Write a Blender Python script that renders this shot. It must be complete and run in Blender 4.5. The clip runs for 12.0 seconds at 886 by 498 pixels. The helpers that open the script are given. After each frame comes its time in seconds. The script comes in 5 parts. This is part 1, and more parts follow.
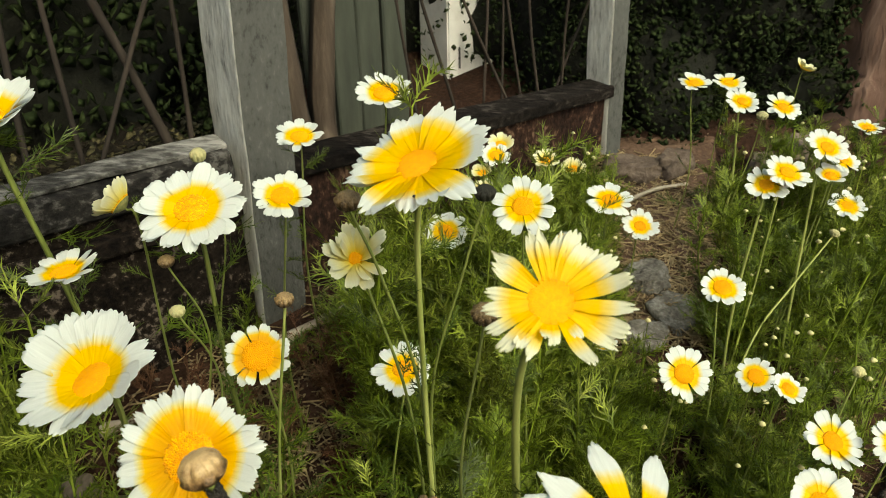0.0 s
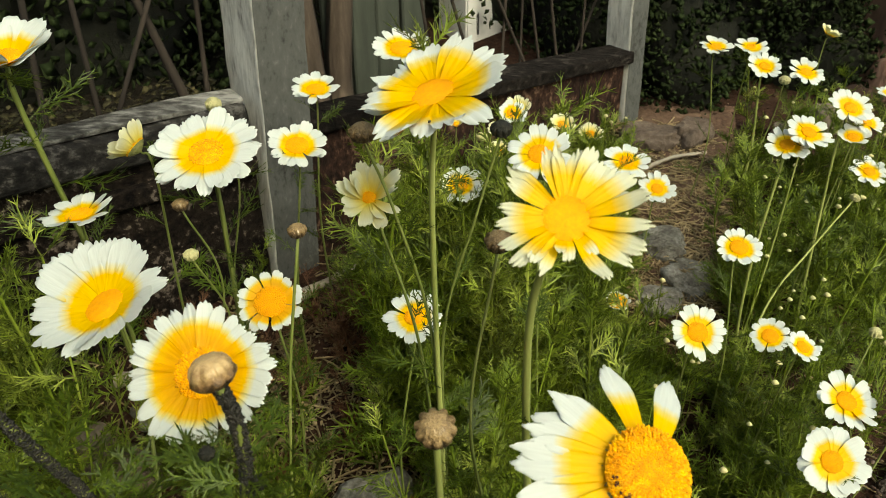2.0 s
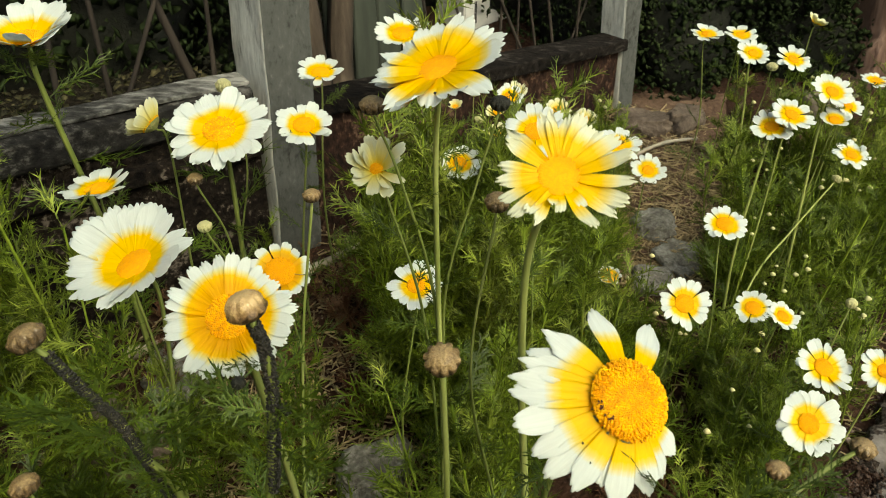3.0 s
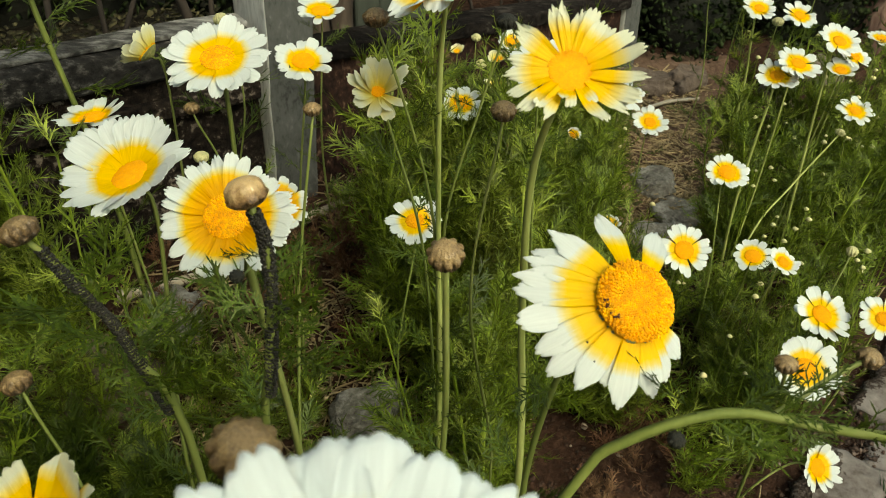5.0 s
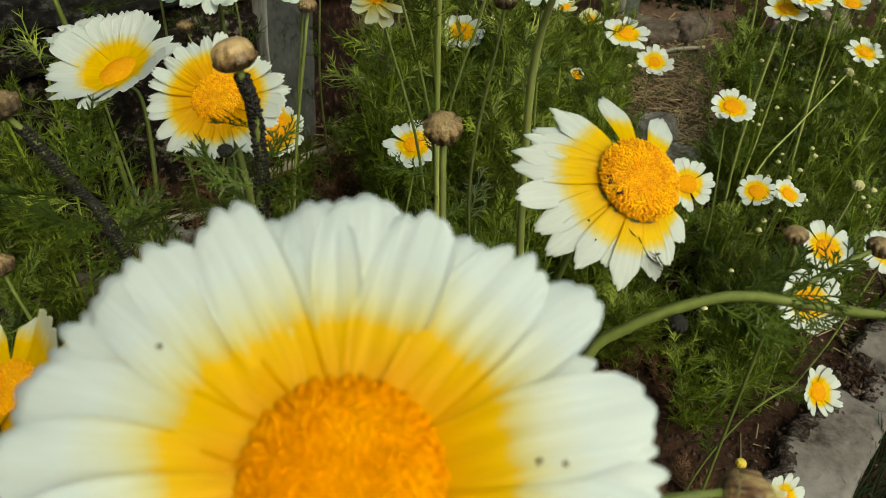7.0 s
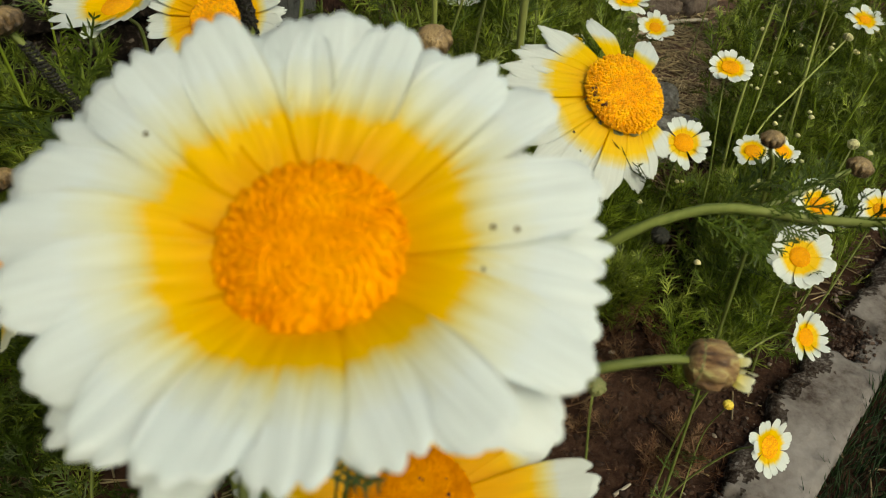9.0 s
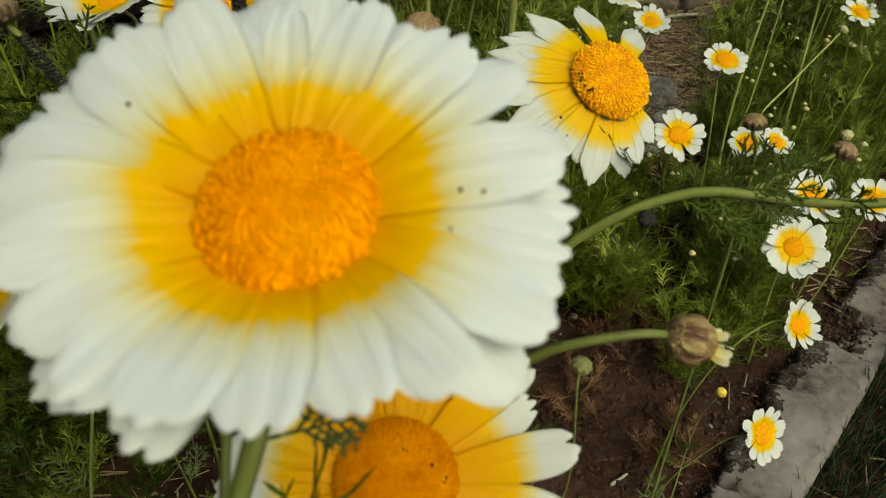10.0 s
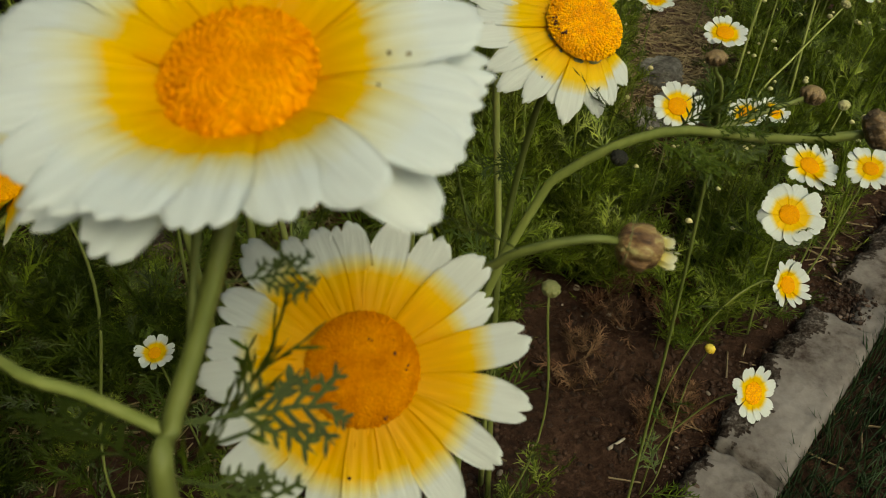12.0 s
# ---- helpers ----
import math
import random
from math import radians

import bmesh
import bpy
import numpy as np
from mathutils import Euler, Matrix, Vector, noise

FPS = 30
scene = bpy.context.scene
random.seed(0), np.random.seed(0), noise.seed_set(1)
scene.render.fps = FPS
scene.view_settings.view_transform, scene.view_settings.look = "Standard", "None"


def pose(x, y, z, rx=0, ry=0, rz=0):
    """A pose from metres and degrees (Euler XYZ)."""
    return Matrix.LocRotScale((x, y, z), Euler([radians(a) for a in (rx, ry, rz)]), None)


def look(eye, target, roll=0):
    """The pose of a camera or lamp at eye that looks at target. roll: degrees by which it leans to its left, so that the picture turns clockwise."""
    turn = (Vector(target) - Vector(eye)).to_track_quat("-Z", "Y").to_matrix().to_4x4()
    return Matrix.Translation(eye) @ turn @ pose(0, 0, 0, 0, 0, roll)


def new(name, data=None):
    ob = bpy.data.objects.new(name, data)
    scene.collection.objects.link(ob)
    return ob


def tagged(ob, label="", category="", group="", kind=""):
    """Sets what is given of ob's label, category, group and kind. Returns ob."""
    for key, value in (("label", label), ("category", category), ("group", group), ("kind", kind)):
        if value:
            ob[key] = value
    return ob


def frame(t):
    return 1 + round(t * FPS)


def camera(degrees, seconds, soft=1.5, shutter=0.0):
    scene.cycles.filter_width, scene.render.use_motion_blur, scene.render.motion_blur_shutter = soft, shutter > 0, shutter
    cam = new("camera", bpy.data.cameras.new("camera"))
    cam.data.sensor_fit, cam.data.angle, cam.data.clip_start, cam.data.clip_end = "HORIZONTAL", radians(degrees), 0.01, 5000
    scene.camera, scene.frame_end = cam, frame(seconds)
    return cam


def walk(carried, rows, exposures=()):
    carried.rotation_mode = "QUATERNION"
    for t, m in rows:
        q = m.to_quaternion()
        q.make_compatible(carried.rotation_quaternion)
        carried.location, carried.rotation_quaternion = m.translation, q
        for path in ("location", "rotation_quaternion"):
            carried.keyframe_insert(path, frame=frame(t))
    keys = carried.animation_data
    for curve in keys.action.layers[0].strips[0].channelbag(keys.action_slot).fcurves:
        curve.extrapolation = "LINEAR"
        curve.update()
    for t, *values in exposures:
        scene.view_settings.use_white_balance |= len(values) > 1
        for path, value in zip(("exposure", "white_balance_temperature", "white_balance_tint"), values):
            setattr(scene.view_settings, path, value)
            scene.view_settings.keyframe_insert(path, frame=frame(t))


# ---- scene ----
cam = camera(59.0, 12.0, soft=0.45)
# seconds, eye, yaw, pitch, roll
PATH = [
    (0, 0.0385, -0.0557, 0.7001, 5.26, -31.12, -1.26),
    (0.5, 0.0408, -0.0606, 0.6955, 6.47, -31.44, -1.23),
    (1, 0.0445, -0.0642, 0.6910, 7.27, -32.10, -1.57),
    (1.5, 0.0434, -0.0660, 0.6902, 7.10, -32.01, -1.60),
    (2, 0.0391, -0.0651, 0.6785, 6.49, -32.64, -0.73),
    (2.5, 0.0422, -0.0874, 0.6838, 6.72, -33.04, -0.79),
    (3, 0.0391, -0.1031, 0.6845, 6.11, -33.27, -0.31),
    (5, 0.0363, -0.1148, 0.6545, 5.56, -35.10, 1.25),
    (5.5, 0.0367, -0.1186, 0.6437, 5.54, -35.74, 1.44),
    (6, 0.0381, -0.1202, 0.6334, 5.36, -36.46, 1.23),
    (6.5, 0.0388, -0.1225, 0.6260, 5.22, -36.86, 1.82),
    (7, 0.0396, -0.1261, 0.6193, 5.45, -37.27, 2.03),
    (9, 0.0491, -0.1500, 0.6016, 5.80, -38.18, 2.46),
    (9.5, 0.0526, -0.1525, 0.5989, 5.79, -38.24, 2.39),
    (10, 0.0548, -0.1563, 0.6003, 5.99, -38.29, 2.05),
    (10.5, 0.0585, -0.1596, 0.5967, 6.24, -38.27, 1.97),
    (11, 0.0644, -0.1645, 0.5989, 6.80, -37.96, 1.66),
    (11.5, 0.0682, -0.1721, 0.5986, 7.24, -37.84, 1.27),
    (12, 0.0734, -0.1819, 0.5926, 7.69, -38.72, 1.16),
]
# seconds, stops, kelvin, tint
EXPOSURES = [(0.0, 0.82, 7600, -9), (3.0, 0.78, 7550, -11), (5.5, 0.58, 7550, -13), (7.2, 0.28, 7450, -14), (9.0, 0.28, 7550, -9), (12.0, -0.02, 8050, -12)]
walk(cam, [(t, pose(x, y, z, 90 + pitch, 0, yaw) @ pose(0, 0, 0, 0, 0, roll)) for t, x, y, z, yaw, pitch, roll in PATH], EXPOSURES)
cam.data.dof.use_dof = True
cam.data.dof.focus_distance = 0.52
cam.data.dof.aperture_fstop = 25.0

# ---- sky and sun ----
world = bpy.data.worlds.new("sky")
scene.world = world
world.use_nodes = True
wn = world.node_tree
sky = wn.nodes.new("ShaderNodeTexSky")
sky.sky_type, sky.sun_disc = "NISHITA", False
sky.sun_elevation, sky.sun_rotation = radians(48), radians(144)
sky.air_density, sky.dust_density = 1.0, 4.0
wn.links.new(sky.outputs[0], wn.nodes["Background"].inputs[0])
wn.nodes["Background"].inputs[1].default_value = 0.15
sun = new("sun", bpy.data.lights.new("sun", "SUN"))
sun.data.energy, sun.data.angle, sun.data.color = 1.18, radians(28), (1.0, 0.95, 0.87)
sun.matrix_world = look((1.59, -1.88, 3.0), (0, 0.3, 0))


# ---- materials ----
def links(m):
    m.use_nodes = True
    nt = m.node_tree
    return nt, nt.nodes, nt.links, nt.nodes["Principled BSDF"]


def ramp(nodes, stops):
    r = nodes.new("ShaderNodeValToRGB")
    els = r.color_ramp.elements
    while len(els) < len(stops):
        els.new(0.5)
    for e, (p, c) in zip(els, stops):
        e.position, e.color = p, (*c, 1)
    return r


def surface(name, colors, scale=8.0, fine=60.0, rough=0.75, bump=0.4, depth=0.004, stretch=(1, 1, 1), island=0.0, thing=0.0, through_light=0.0, coat=0.0, rise=0.0, gloss=0.35, grit=0.45, spread=0.25):
    """A matt surface: colours mixed by noise at two scales, with fine relief, and variation by island or by object."""
    m = bpy.data.materials.new(name)
    nt, nodes, ln, bsdf = links(m)
    tc, mp = nodes.new("ShaderNodeTexCoord"), nodes.new("ShaderNodeMapping")
    ln.new(tc.outputs["Object"], mp.inputs[0])
    mp.inputs["Scale"].default_value = stretch
    big, small = nodes.new("ShaderNodeTexNoise"), nodes.new("ShaderNodeTexNoise")
    for n, s, d in ((big, scale, 4), (small, fine, 5)):
        n.inputs["Scale"].default_value, n.inputs["Detail"].default_value = s, d
        n.inputs["Roughness"].default_value = 0.62
        ln.new(mp.outputs[0], n.inputs["Vector"])
    mix = nodes.new("ShaderNodeMath")
    mix.operation = "MULTIPLY_ADD"
    ln.new(small.outputs[0], mix.inputs[0])
    mix.inputs[1].default_value = grit
    half = nodes.new("ShaderNodeMath")
    half.operation = "MULTIPLY_ADD"
    ln.new(big.outputs[0], half.inputs[0])
    half.inputs[1].default_value, half.inputs[2].default_value = 1.4 - grit, -0.2
    ln.new(half.outputs[0], mix.inputs[2])
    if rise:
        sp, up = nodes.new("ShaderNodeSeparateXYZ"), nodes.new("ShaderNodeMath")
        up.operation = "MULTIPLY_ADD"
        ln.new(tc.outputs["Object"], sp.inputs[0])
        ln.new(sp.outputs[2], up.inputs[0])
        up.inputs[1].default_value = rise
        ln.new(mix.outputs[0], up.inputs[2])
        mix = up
    r = ramp(nodes, [(0.5 - spread + 2 * spread * i / max(1, len(colors) - 1), c) for i, c in enumerate(colors)])
    ln.new(mix.outputs[0], r.inputs[0])
    col = r.outputs[0]
    for amount, node, out in ((island, "ShaderNodeNewGeometry", "Random Per Island"), (thing, "ShaderNodeObjectInfo", "Random")):
        if amount:
            g, mr, hs = nodes.new(node), nodes.new("ShaderNodeMapRange"), nodes.new("ShaderNodeHueSaturation")
            ln.new(g.outputs[out], mr.inputs[0])
            mr.inputs[3].default_value, mr.inputs[4].default_value = 1 - amount, 1 + amount
            ln.new(mr.outputs[0], hs.inputs["Value"])
            ln.new(col, hs.inputs["Color"])
            col = hs.outputs[0]
    ln.new(col, bsdf.inputs["Base Color"])
    bsdf.inputs["Roughness"].default_value = rough
    bsdf.inputs["Specular IOR Level"].default_value = gloss
    bsdf.inputs["Coat Weight"].default_value = coat
    if bump:
        b = nodes.new("ShaderNodeBump")
        b.inputs["Strength"].default_value, b.inputs["Distance"].default_value = bump, depth
        ln.new(mix.outputs[0], b.inputs["Height"])
        ln.new(b.outputs[0], bsdf.inputs["Normal"])
    if through_light:
        tr, sh = nodes.new("ShaderNodeBsdfTranslucent"), nodes.new("ShaderNodeMixShader")
        ln.new(col, tr.inputs[0])
        sh.inputs[0].default_value = through_light
        ln.new(bsdf.outputs[0], sh.inputs[1])
        ln.new(tr.outputs[0], sh.inputs[2])
        ln.new(sh.outputs[0], nodes["Material Output"].inputs[0])
    return m


def petal_skin(name, stops, soft_edge=0.05):
    """A ray floret: the colour runs along the petal, uneven from petal to petal, with fine lengthwise veins."""
    m = bpy.data.materials.new(name)
    nt, nodes, ln, bsdf = links(m)
    tc, sep = nodes.new("ShaderNodeTexCoord"), nodes.new("ShaderNodeSeparateXYZ")
    ln.new(tc.outputs["Object"], sep.inputs[0])
    mp, n = nodes.new("ShaderNodeMapping"), nodes.new("ShaderNodeTexNoise")
    mp.inputs["Scale"].default_value = (1.6, 22, 1)
    info = nodes.new("ShaderNodeObjectInfo")
    ln.new(tc.outputs["Object"], mp.inputs[0])
    ln.new(info.outputs["Random"], mp.inputs["Location"])
    ln.new(mp.outputs[0], n.inputs["Vector"])
    n.inputs["Scale"].default_value, n.inputs["Detail"].default_value = 1.6, 4
    a = nodes.new("ShaderNodeMath")
    a.operation = "MULTIPLY_ADD"
    ln.new(n.outputs[0], a.inputs[0])
    a.inputs[1].default_value = soft_edge * 2
    ln.new(sep.outputs[0], a.inputs[2])
    b = nodes.new("ShaderNodeMath")
    b.operation = "MULTIPLY_ADD"
    ln.new(info.outputs["Random"], b.inputs[0])
    b.inputs[1].default_value = 0.07
    ln.new(a.outputs[0], b.inputs[2])
    c = nodes.new("ShaderNodeMath")
    c.operation = "SUBTRACT"
    ln.new(b.outputs[0], c.inputs[0])
    c.inputs[1].default_value = soft_edge + 0.035
    r = ramp(nodes, stops)
    ln.new(c.outputs[0], r.inputs[0])
    vein = nodes.new("ShaderNodeMapRange")
    ln.new(n.outputs[0], vein.inputs[0])
    vein.inputs[1].default_value, vein.inputs[2].default_value = 0.3, 0.7
    vein.inputs[3].default_value, vein.inputs[4].default_value = 0.93, 1.02
    hs = nodes.new("ShaderNodeHueSaturation")
    ln.new(vein.outputs[0], hs.inputs["Value"])
    ln.new(r.outputs[0], hs.inputs["Color"])
    ln.new(hs.outputs[0], bsdf.inputs["Base Color"])
    bsdf.inputs["Roughness"].default_value = 0.55
    bsdf.inputs["Specular IOR Level"].default_value = 0.3
    bp = nodes.new("ShaderNodeBump")
    bp.inputs["Strength"].default_value, bp.inputs["Distance"].default_value = 0.35, 0.001
    ln.new(n.outputs[0], bp.inputs["Height"])
    ln.new(bp.outputs[0], bsdf.inputs["Normal"])
    tr, sh = nodes.new("ShaderNodeBsdfTranslucent"), nodes.new("ShaderNodeMixShader")
    ln.new(hs.outputs[0], tr.inputs[0])
    sh.inputs[0].default_value = 0.42
    ln.new(bsdf.outputs[0], sh.inputs[1])
    ln.new(tr.outputs[0], sh.inputs[2])
    ln.new(sh.outputs[0], nodes["Material Output"].inputs[0])
    return m


WHITE, YELLOW, GOLD, CREAM = (0.745, 0.775, 0.755), (0.90, 0.60, 0.003), (0.89, 0.49, 0.002), (0.80, 0.66, 0.18)
PETALS = {
    "white": petal_skin("petal_white", [(0.0, YELLOW), (0.32, YELLOW), (0.41, (0.80, 0.70, 0.30)), (0.54, WHITE)]),
    "gold": petal_skin("petal_gold", [(0.0, GOLD), (0.25, YELLOW), (0.46, YELLOW), (0.60, CREAM), (0.72, WHITE)]),
    "star": petal_skin("petal_star", [(0.0, GOLD), (0.22, YELLOW), (0.42, YELLOW), (0.58, (0.82, 0.68, 0.20)), (0.74, (0.76, 0.76, 0.60))]),
    "gold_ring": petal_skin("petal_gold_ring", [(0.0, (0.84, 0.42, 0.004)), (0.32, (0.86, 0.47, 0.004)), (0.49, (0.89, 0.56, 0.004)), (0.58, (0.80, 0.70, 0.25)), (0.69, WHITE)]),
    "round": petal_skin("petal_round", [(0.0, (0.88, 0.41, 0.002)), (0.20, (0.90, 0.52, 0.002)), (0.335, (0.92, 0.60, 0.002)), (0.40, (0.80, 0.71, 0.28)), (0.51, (0.81, 0.81, 0.64)), (0.70, (0.80, 0.845, 0.85))], 0.08),
    "dome": petal_skin("petal_dome", [(0.0, GOLD), (0.24, YELLOW), (0.36, (0.90, 0.62, 0.004)), (0.45, CREAM), (0.56, WHITE)]),
    "cream": petal_skin("petal_cream", [(0.0, YELLOW), (0.14, (0.82, 0.66, 0.10)), (0.4, (0.82, 0.74, 0.30)), (0.8, (0.78, 0.77, 0.58))]),
}
M_DISC = surface("disc_florets", [(0.62, 0.22, 0.002), (0.82, 0.37, 0.003), (0.92, 0.53, 0.008)], 3.0, 14.0, 0.7, 0.3, 0.002, island=0.2)
M_DISC_ORANGE = surface("disc_florets_orange", [(0.60, 0.185, 0.001), (0.75, 0.265, 0.001), (0.84, 0.35, 0.002)], 2.2, 12.0, 0.9, 0.3, 0.002, island=0.12, gloss=0.1)
M_DISC_DEEP = surface("disc_florets_deep", [(0.36, 0.105, 0.001), (0.52, 0.17, 0.002), (0.63, 0.24, 0.003)], 2.2, 12.0, 0.9, 0.3, 0.002, island=0.12, gloss=0.1)
M_DISC_YELLOW = surface("disc_florets_yellow", [(0.74, 0.315, 0.002), (0.80, 0.36, 0.003), (0.84, 0.405, 0.004)], 3.0, 14.0, 0.8, 0.3, 0.002, island=0.07)
M_STEM = surface("stem_green", [(0.11, 0.14, 0.03), (0.185, 0.215, 0.055), (0.27, 0.285, 0.105)], 30, 160, 0.55, 0.4, 0.001, (1, 1, 0.12), thing=0.2, through_light=0.1)
M_STEM_PALE = surface("stem_pale", [(0.21, 0.245, 0.06), (0.33, 0.36, 0.11), (0.43, 0.44, 0.18)], 30, 160, 0.55, 0.4, 0.001, (1, 1, 0.12), thing=0.15)
M_LEAF = surface("feathery_leaf", [(0.025, 0.042, 0.003), (0.054, 0.085, 0.006), (0.135, 0.18, 0.02)], 14, 90, 0.45, 0.25, 0.001, thing=0.3, island=0.25, through_light=0.25, gloss=0.35)
# dark green of the coarse leaf; on the low thickets it paints in shade
M_LEAF_DARK_SHADE = surface("dark_leaf_and_shade", [(0.014, 0.025, 0.003), (0.033, 0.050, 0.005), (0.07, 0.095, 0.013)], 30, 160, 0.45, 0.25, 0.001, island=0.2, through_light=0.08, gloss=0.15)
M_FOLIAGE = surface("foliage", [(0.034, 0.052, 0.004), (0.140, 0.190, 0.018), (0.31, 0.345, 0.07)], 9, 45, 0.45, 0.25, 0.001, island=0.65, through_light=0.3, gloss=0.35)
M_CALYX = surface("calyx", [(0.13, 0.15, 0.05), (0.21, 0.22, 0.08), (0.28, 0.22, 0.10)], 4, 20, 0.6, 0.3, 0.002)
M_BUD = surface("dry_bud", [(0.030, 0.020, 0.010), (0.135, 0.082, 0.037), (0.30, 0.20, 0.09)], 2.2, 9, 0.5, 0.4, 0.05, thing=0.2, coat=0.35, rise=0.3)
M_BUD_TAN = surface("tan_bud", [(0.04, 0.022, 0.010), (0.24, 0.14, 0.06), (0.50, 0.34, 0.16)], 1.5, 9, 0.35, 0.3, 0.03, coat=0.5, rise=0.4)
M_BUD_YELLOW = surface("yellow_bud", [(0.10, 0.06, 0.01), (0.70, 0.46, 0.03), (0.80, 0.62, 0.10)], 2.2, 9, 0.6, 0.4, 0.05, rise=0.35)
M_BUD_TORN = surface("torn_bud", [(0.06, 0.026, 0.012), (0.20, 0.105, 0.045), (0.32, 0.21, 0.085), (0.48, 0.42, 0.17)], 1.6, 5, 0.45, 0.5, 0.06, (1, 1, 0.35), coat=0.3, spread=0.17)
M_BUD_PALE = surface("pale_bud", [(0.27, 0.27, 0.12), (0.42, 0.40, 0.20), (0.5, 0.43, 0.22)], 2.2, 9, 0.6, 0.4, 0.05, thing=0.2, rise=0.1)
M_BUD_DARK = surface("dark_bud", [(0.006, 0.007, 0.005), (0.016, 0.016, 0.011), (0.05, 0.042, 0.028)], 2.2, 9, 0.6, 0.4, 0.05, island=0.3)
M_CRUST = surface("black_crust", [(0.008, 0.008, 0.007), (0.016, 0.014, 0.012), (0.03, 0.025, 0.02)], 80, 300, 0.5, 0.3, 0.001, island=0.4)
M_GNAWED = surface("gnawed_brown", [(0.03, 0.008, 0.003), (0.08, 0.022, 0.006), (0.16, 0.05, 0.012)], 2.2, 9, 0.7, 0.4, 0.05, island=0.4)
M_SPECK = surface("brown_speck", [(0.10, 0.075, 0.03), (0.16, 0.12, 0.05), (0.22, 0.17, 0.08)], 20, 90, 0.8, 0.2, 0.001, island=0.3)
M_PATH = surface("dry_soil", [(0.045, 0.026, 0.018), (0.115, 0.070, 0.049), (0.19, 0.125, 0.09)], 9, 130, 0.95, 1.0, 0.006, grit=0.75, gloss=0.15)
M_SOIL = surface("soil", [(0.012, 0.006, 0.004), (0.034, 0.016, 0.010), (0.078, 0.041, 0.027)], 9, 130, 0.95, 1.0, 0.008, grit=0.75, gloss=0.15)
M_CLOD = surface("clods", [(0.014, 0.007, 0.004), (0.034, 0.016, 0.010), (0.075, 0.040, 0.026)], 25, 120, 0.95, 0.6, 0.003, island=0.35)
M_PEBBLE = surface("pebbles", [(0.14, 0.11, 0.09), (0.24, 0.19, 0.15), (0.34, 0.28, 0.22)], 40, 200, 0.85, 0.4, 0.002, island=0.4)
M_BROWN_ROCK = surface("brown_rock", [(0.05, 0.034, 0.026), (0.12, 0.088, 0.07), (0.20, 0.155, 0.125)], 20, 140, 0.92, 0.9, 0.006, grit=0.7)
M_STRAW = surface("straw", [(0.16, 0.11, 0.06), (0.27, 0.20, 0.11), (0.36, 0.28, 0.17)], 20, 90, 0.8, 0.3, 0.001, island=0.35)
M_STICK = surface("bleached_stick", [(0.20, 0.15, 0.10), (0.40, 0.34, 0.27), (0.55, 0.49, 0.41)], 16, 110, 0.85, 0.4, 0.002, thing=0.1)
M_STONE = surface("grey_stone", [(0.05, 0.042, 0.035), (0.17, 0.155, 0.135), (0.36, 0.345, 0.32)], 34, 170, 0.92, 0.9, 0.006, thing=0.12, grit=0.7)
M_KERB = surface("pale_concrete_kerb", [(0.040, 0.028, 0.024), (0.13, 0.112, 0.104), (0.178, 0.157, 0.149), (0.22, 0.199, 0.19)], 9, 120, 0.92, 0.7, 0.004, thing=0.06, grit=0.45, gloss=0.15, spread=0.2)
M_KERB_EDGE = surface("crumbled_concrete", [(0.014, 0.009, 0.007), (0.035, 0.025, 0.020), (0.085, 0.068, 0.06), (0.20, 0.175, 0.16)], 60, 300, 0.95, 1.0, 0.006, grit=0.8, gloss=0.1, spread=0.2)
M_RUBBLE = surface("dark_rubble", [(0.02, 0.011, 0.008), (0.07, 0.045, 0.036), (0.20, 0.165, 0.145)], 30, 150, 0.95, 0.8, 0.004, island=0.5, gloss=0.12)
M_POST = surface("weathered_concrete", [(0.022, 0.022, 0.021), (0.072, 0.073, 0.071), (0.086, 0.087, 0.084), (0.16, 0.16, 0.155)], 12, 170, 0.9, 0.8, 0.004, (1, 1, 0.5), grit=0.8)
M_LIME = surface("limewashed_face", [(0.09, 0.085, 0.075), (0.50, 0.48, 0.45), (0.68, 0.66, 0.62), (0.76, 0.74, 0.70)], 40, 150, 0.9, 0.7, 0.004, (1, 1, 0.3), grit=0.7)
M_COPING = surface("weathered_coping", [(0.005, 0.0045, 0.0045), (0.011, 0.010, 0.010), (0.022, 0.02, 0.019), (0.10, 0.094, 0.09)], 10, 110, 0.85, 0.9, 0.006, (0.5, 1, 1), grit=0.8, gloss=0.1, spread=0.17)
M_COPING_TOP = surface("flaking_grey_board", [(0.02, 0.019, 0.018), (0.06, 0.057, 0.055), (0.15, 0.145, 0.14), (0.28, 0.27, 0.26)], 14, 110, 0.9, 0.9, 0.005, (0.4, 1, 1), grit=0.8, gloss=0.15, spread=0.16)
M_COPING_DARK = surface("dark_coping_board", [(0.003, 0.0025, 0.0025), (0.007, 0.0055, 0.005), (0.014, 0.011, 0.01), (0.055, 0.048, 0.043)], 10, 110, 0.85, 0.9, 0.006, (0.5, 1, 1), grit=0.8, gloss=0.08, spread=0.17)
M_MULCH = surface("dark_mulch", [(0.008, 0.007, 0.005), (0.016, 0.013, 0.010), (0.036, 0.028, 0.02)], 30, 120, 0.95, 0.9, 0.01, gloss=0.08)
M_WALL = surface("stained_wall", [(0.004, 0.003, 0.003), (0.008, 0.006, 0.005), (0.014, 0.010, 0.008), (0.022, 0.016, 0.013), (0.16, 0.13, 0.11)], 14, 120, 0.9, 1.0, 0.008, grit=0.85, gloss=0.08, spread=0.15)
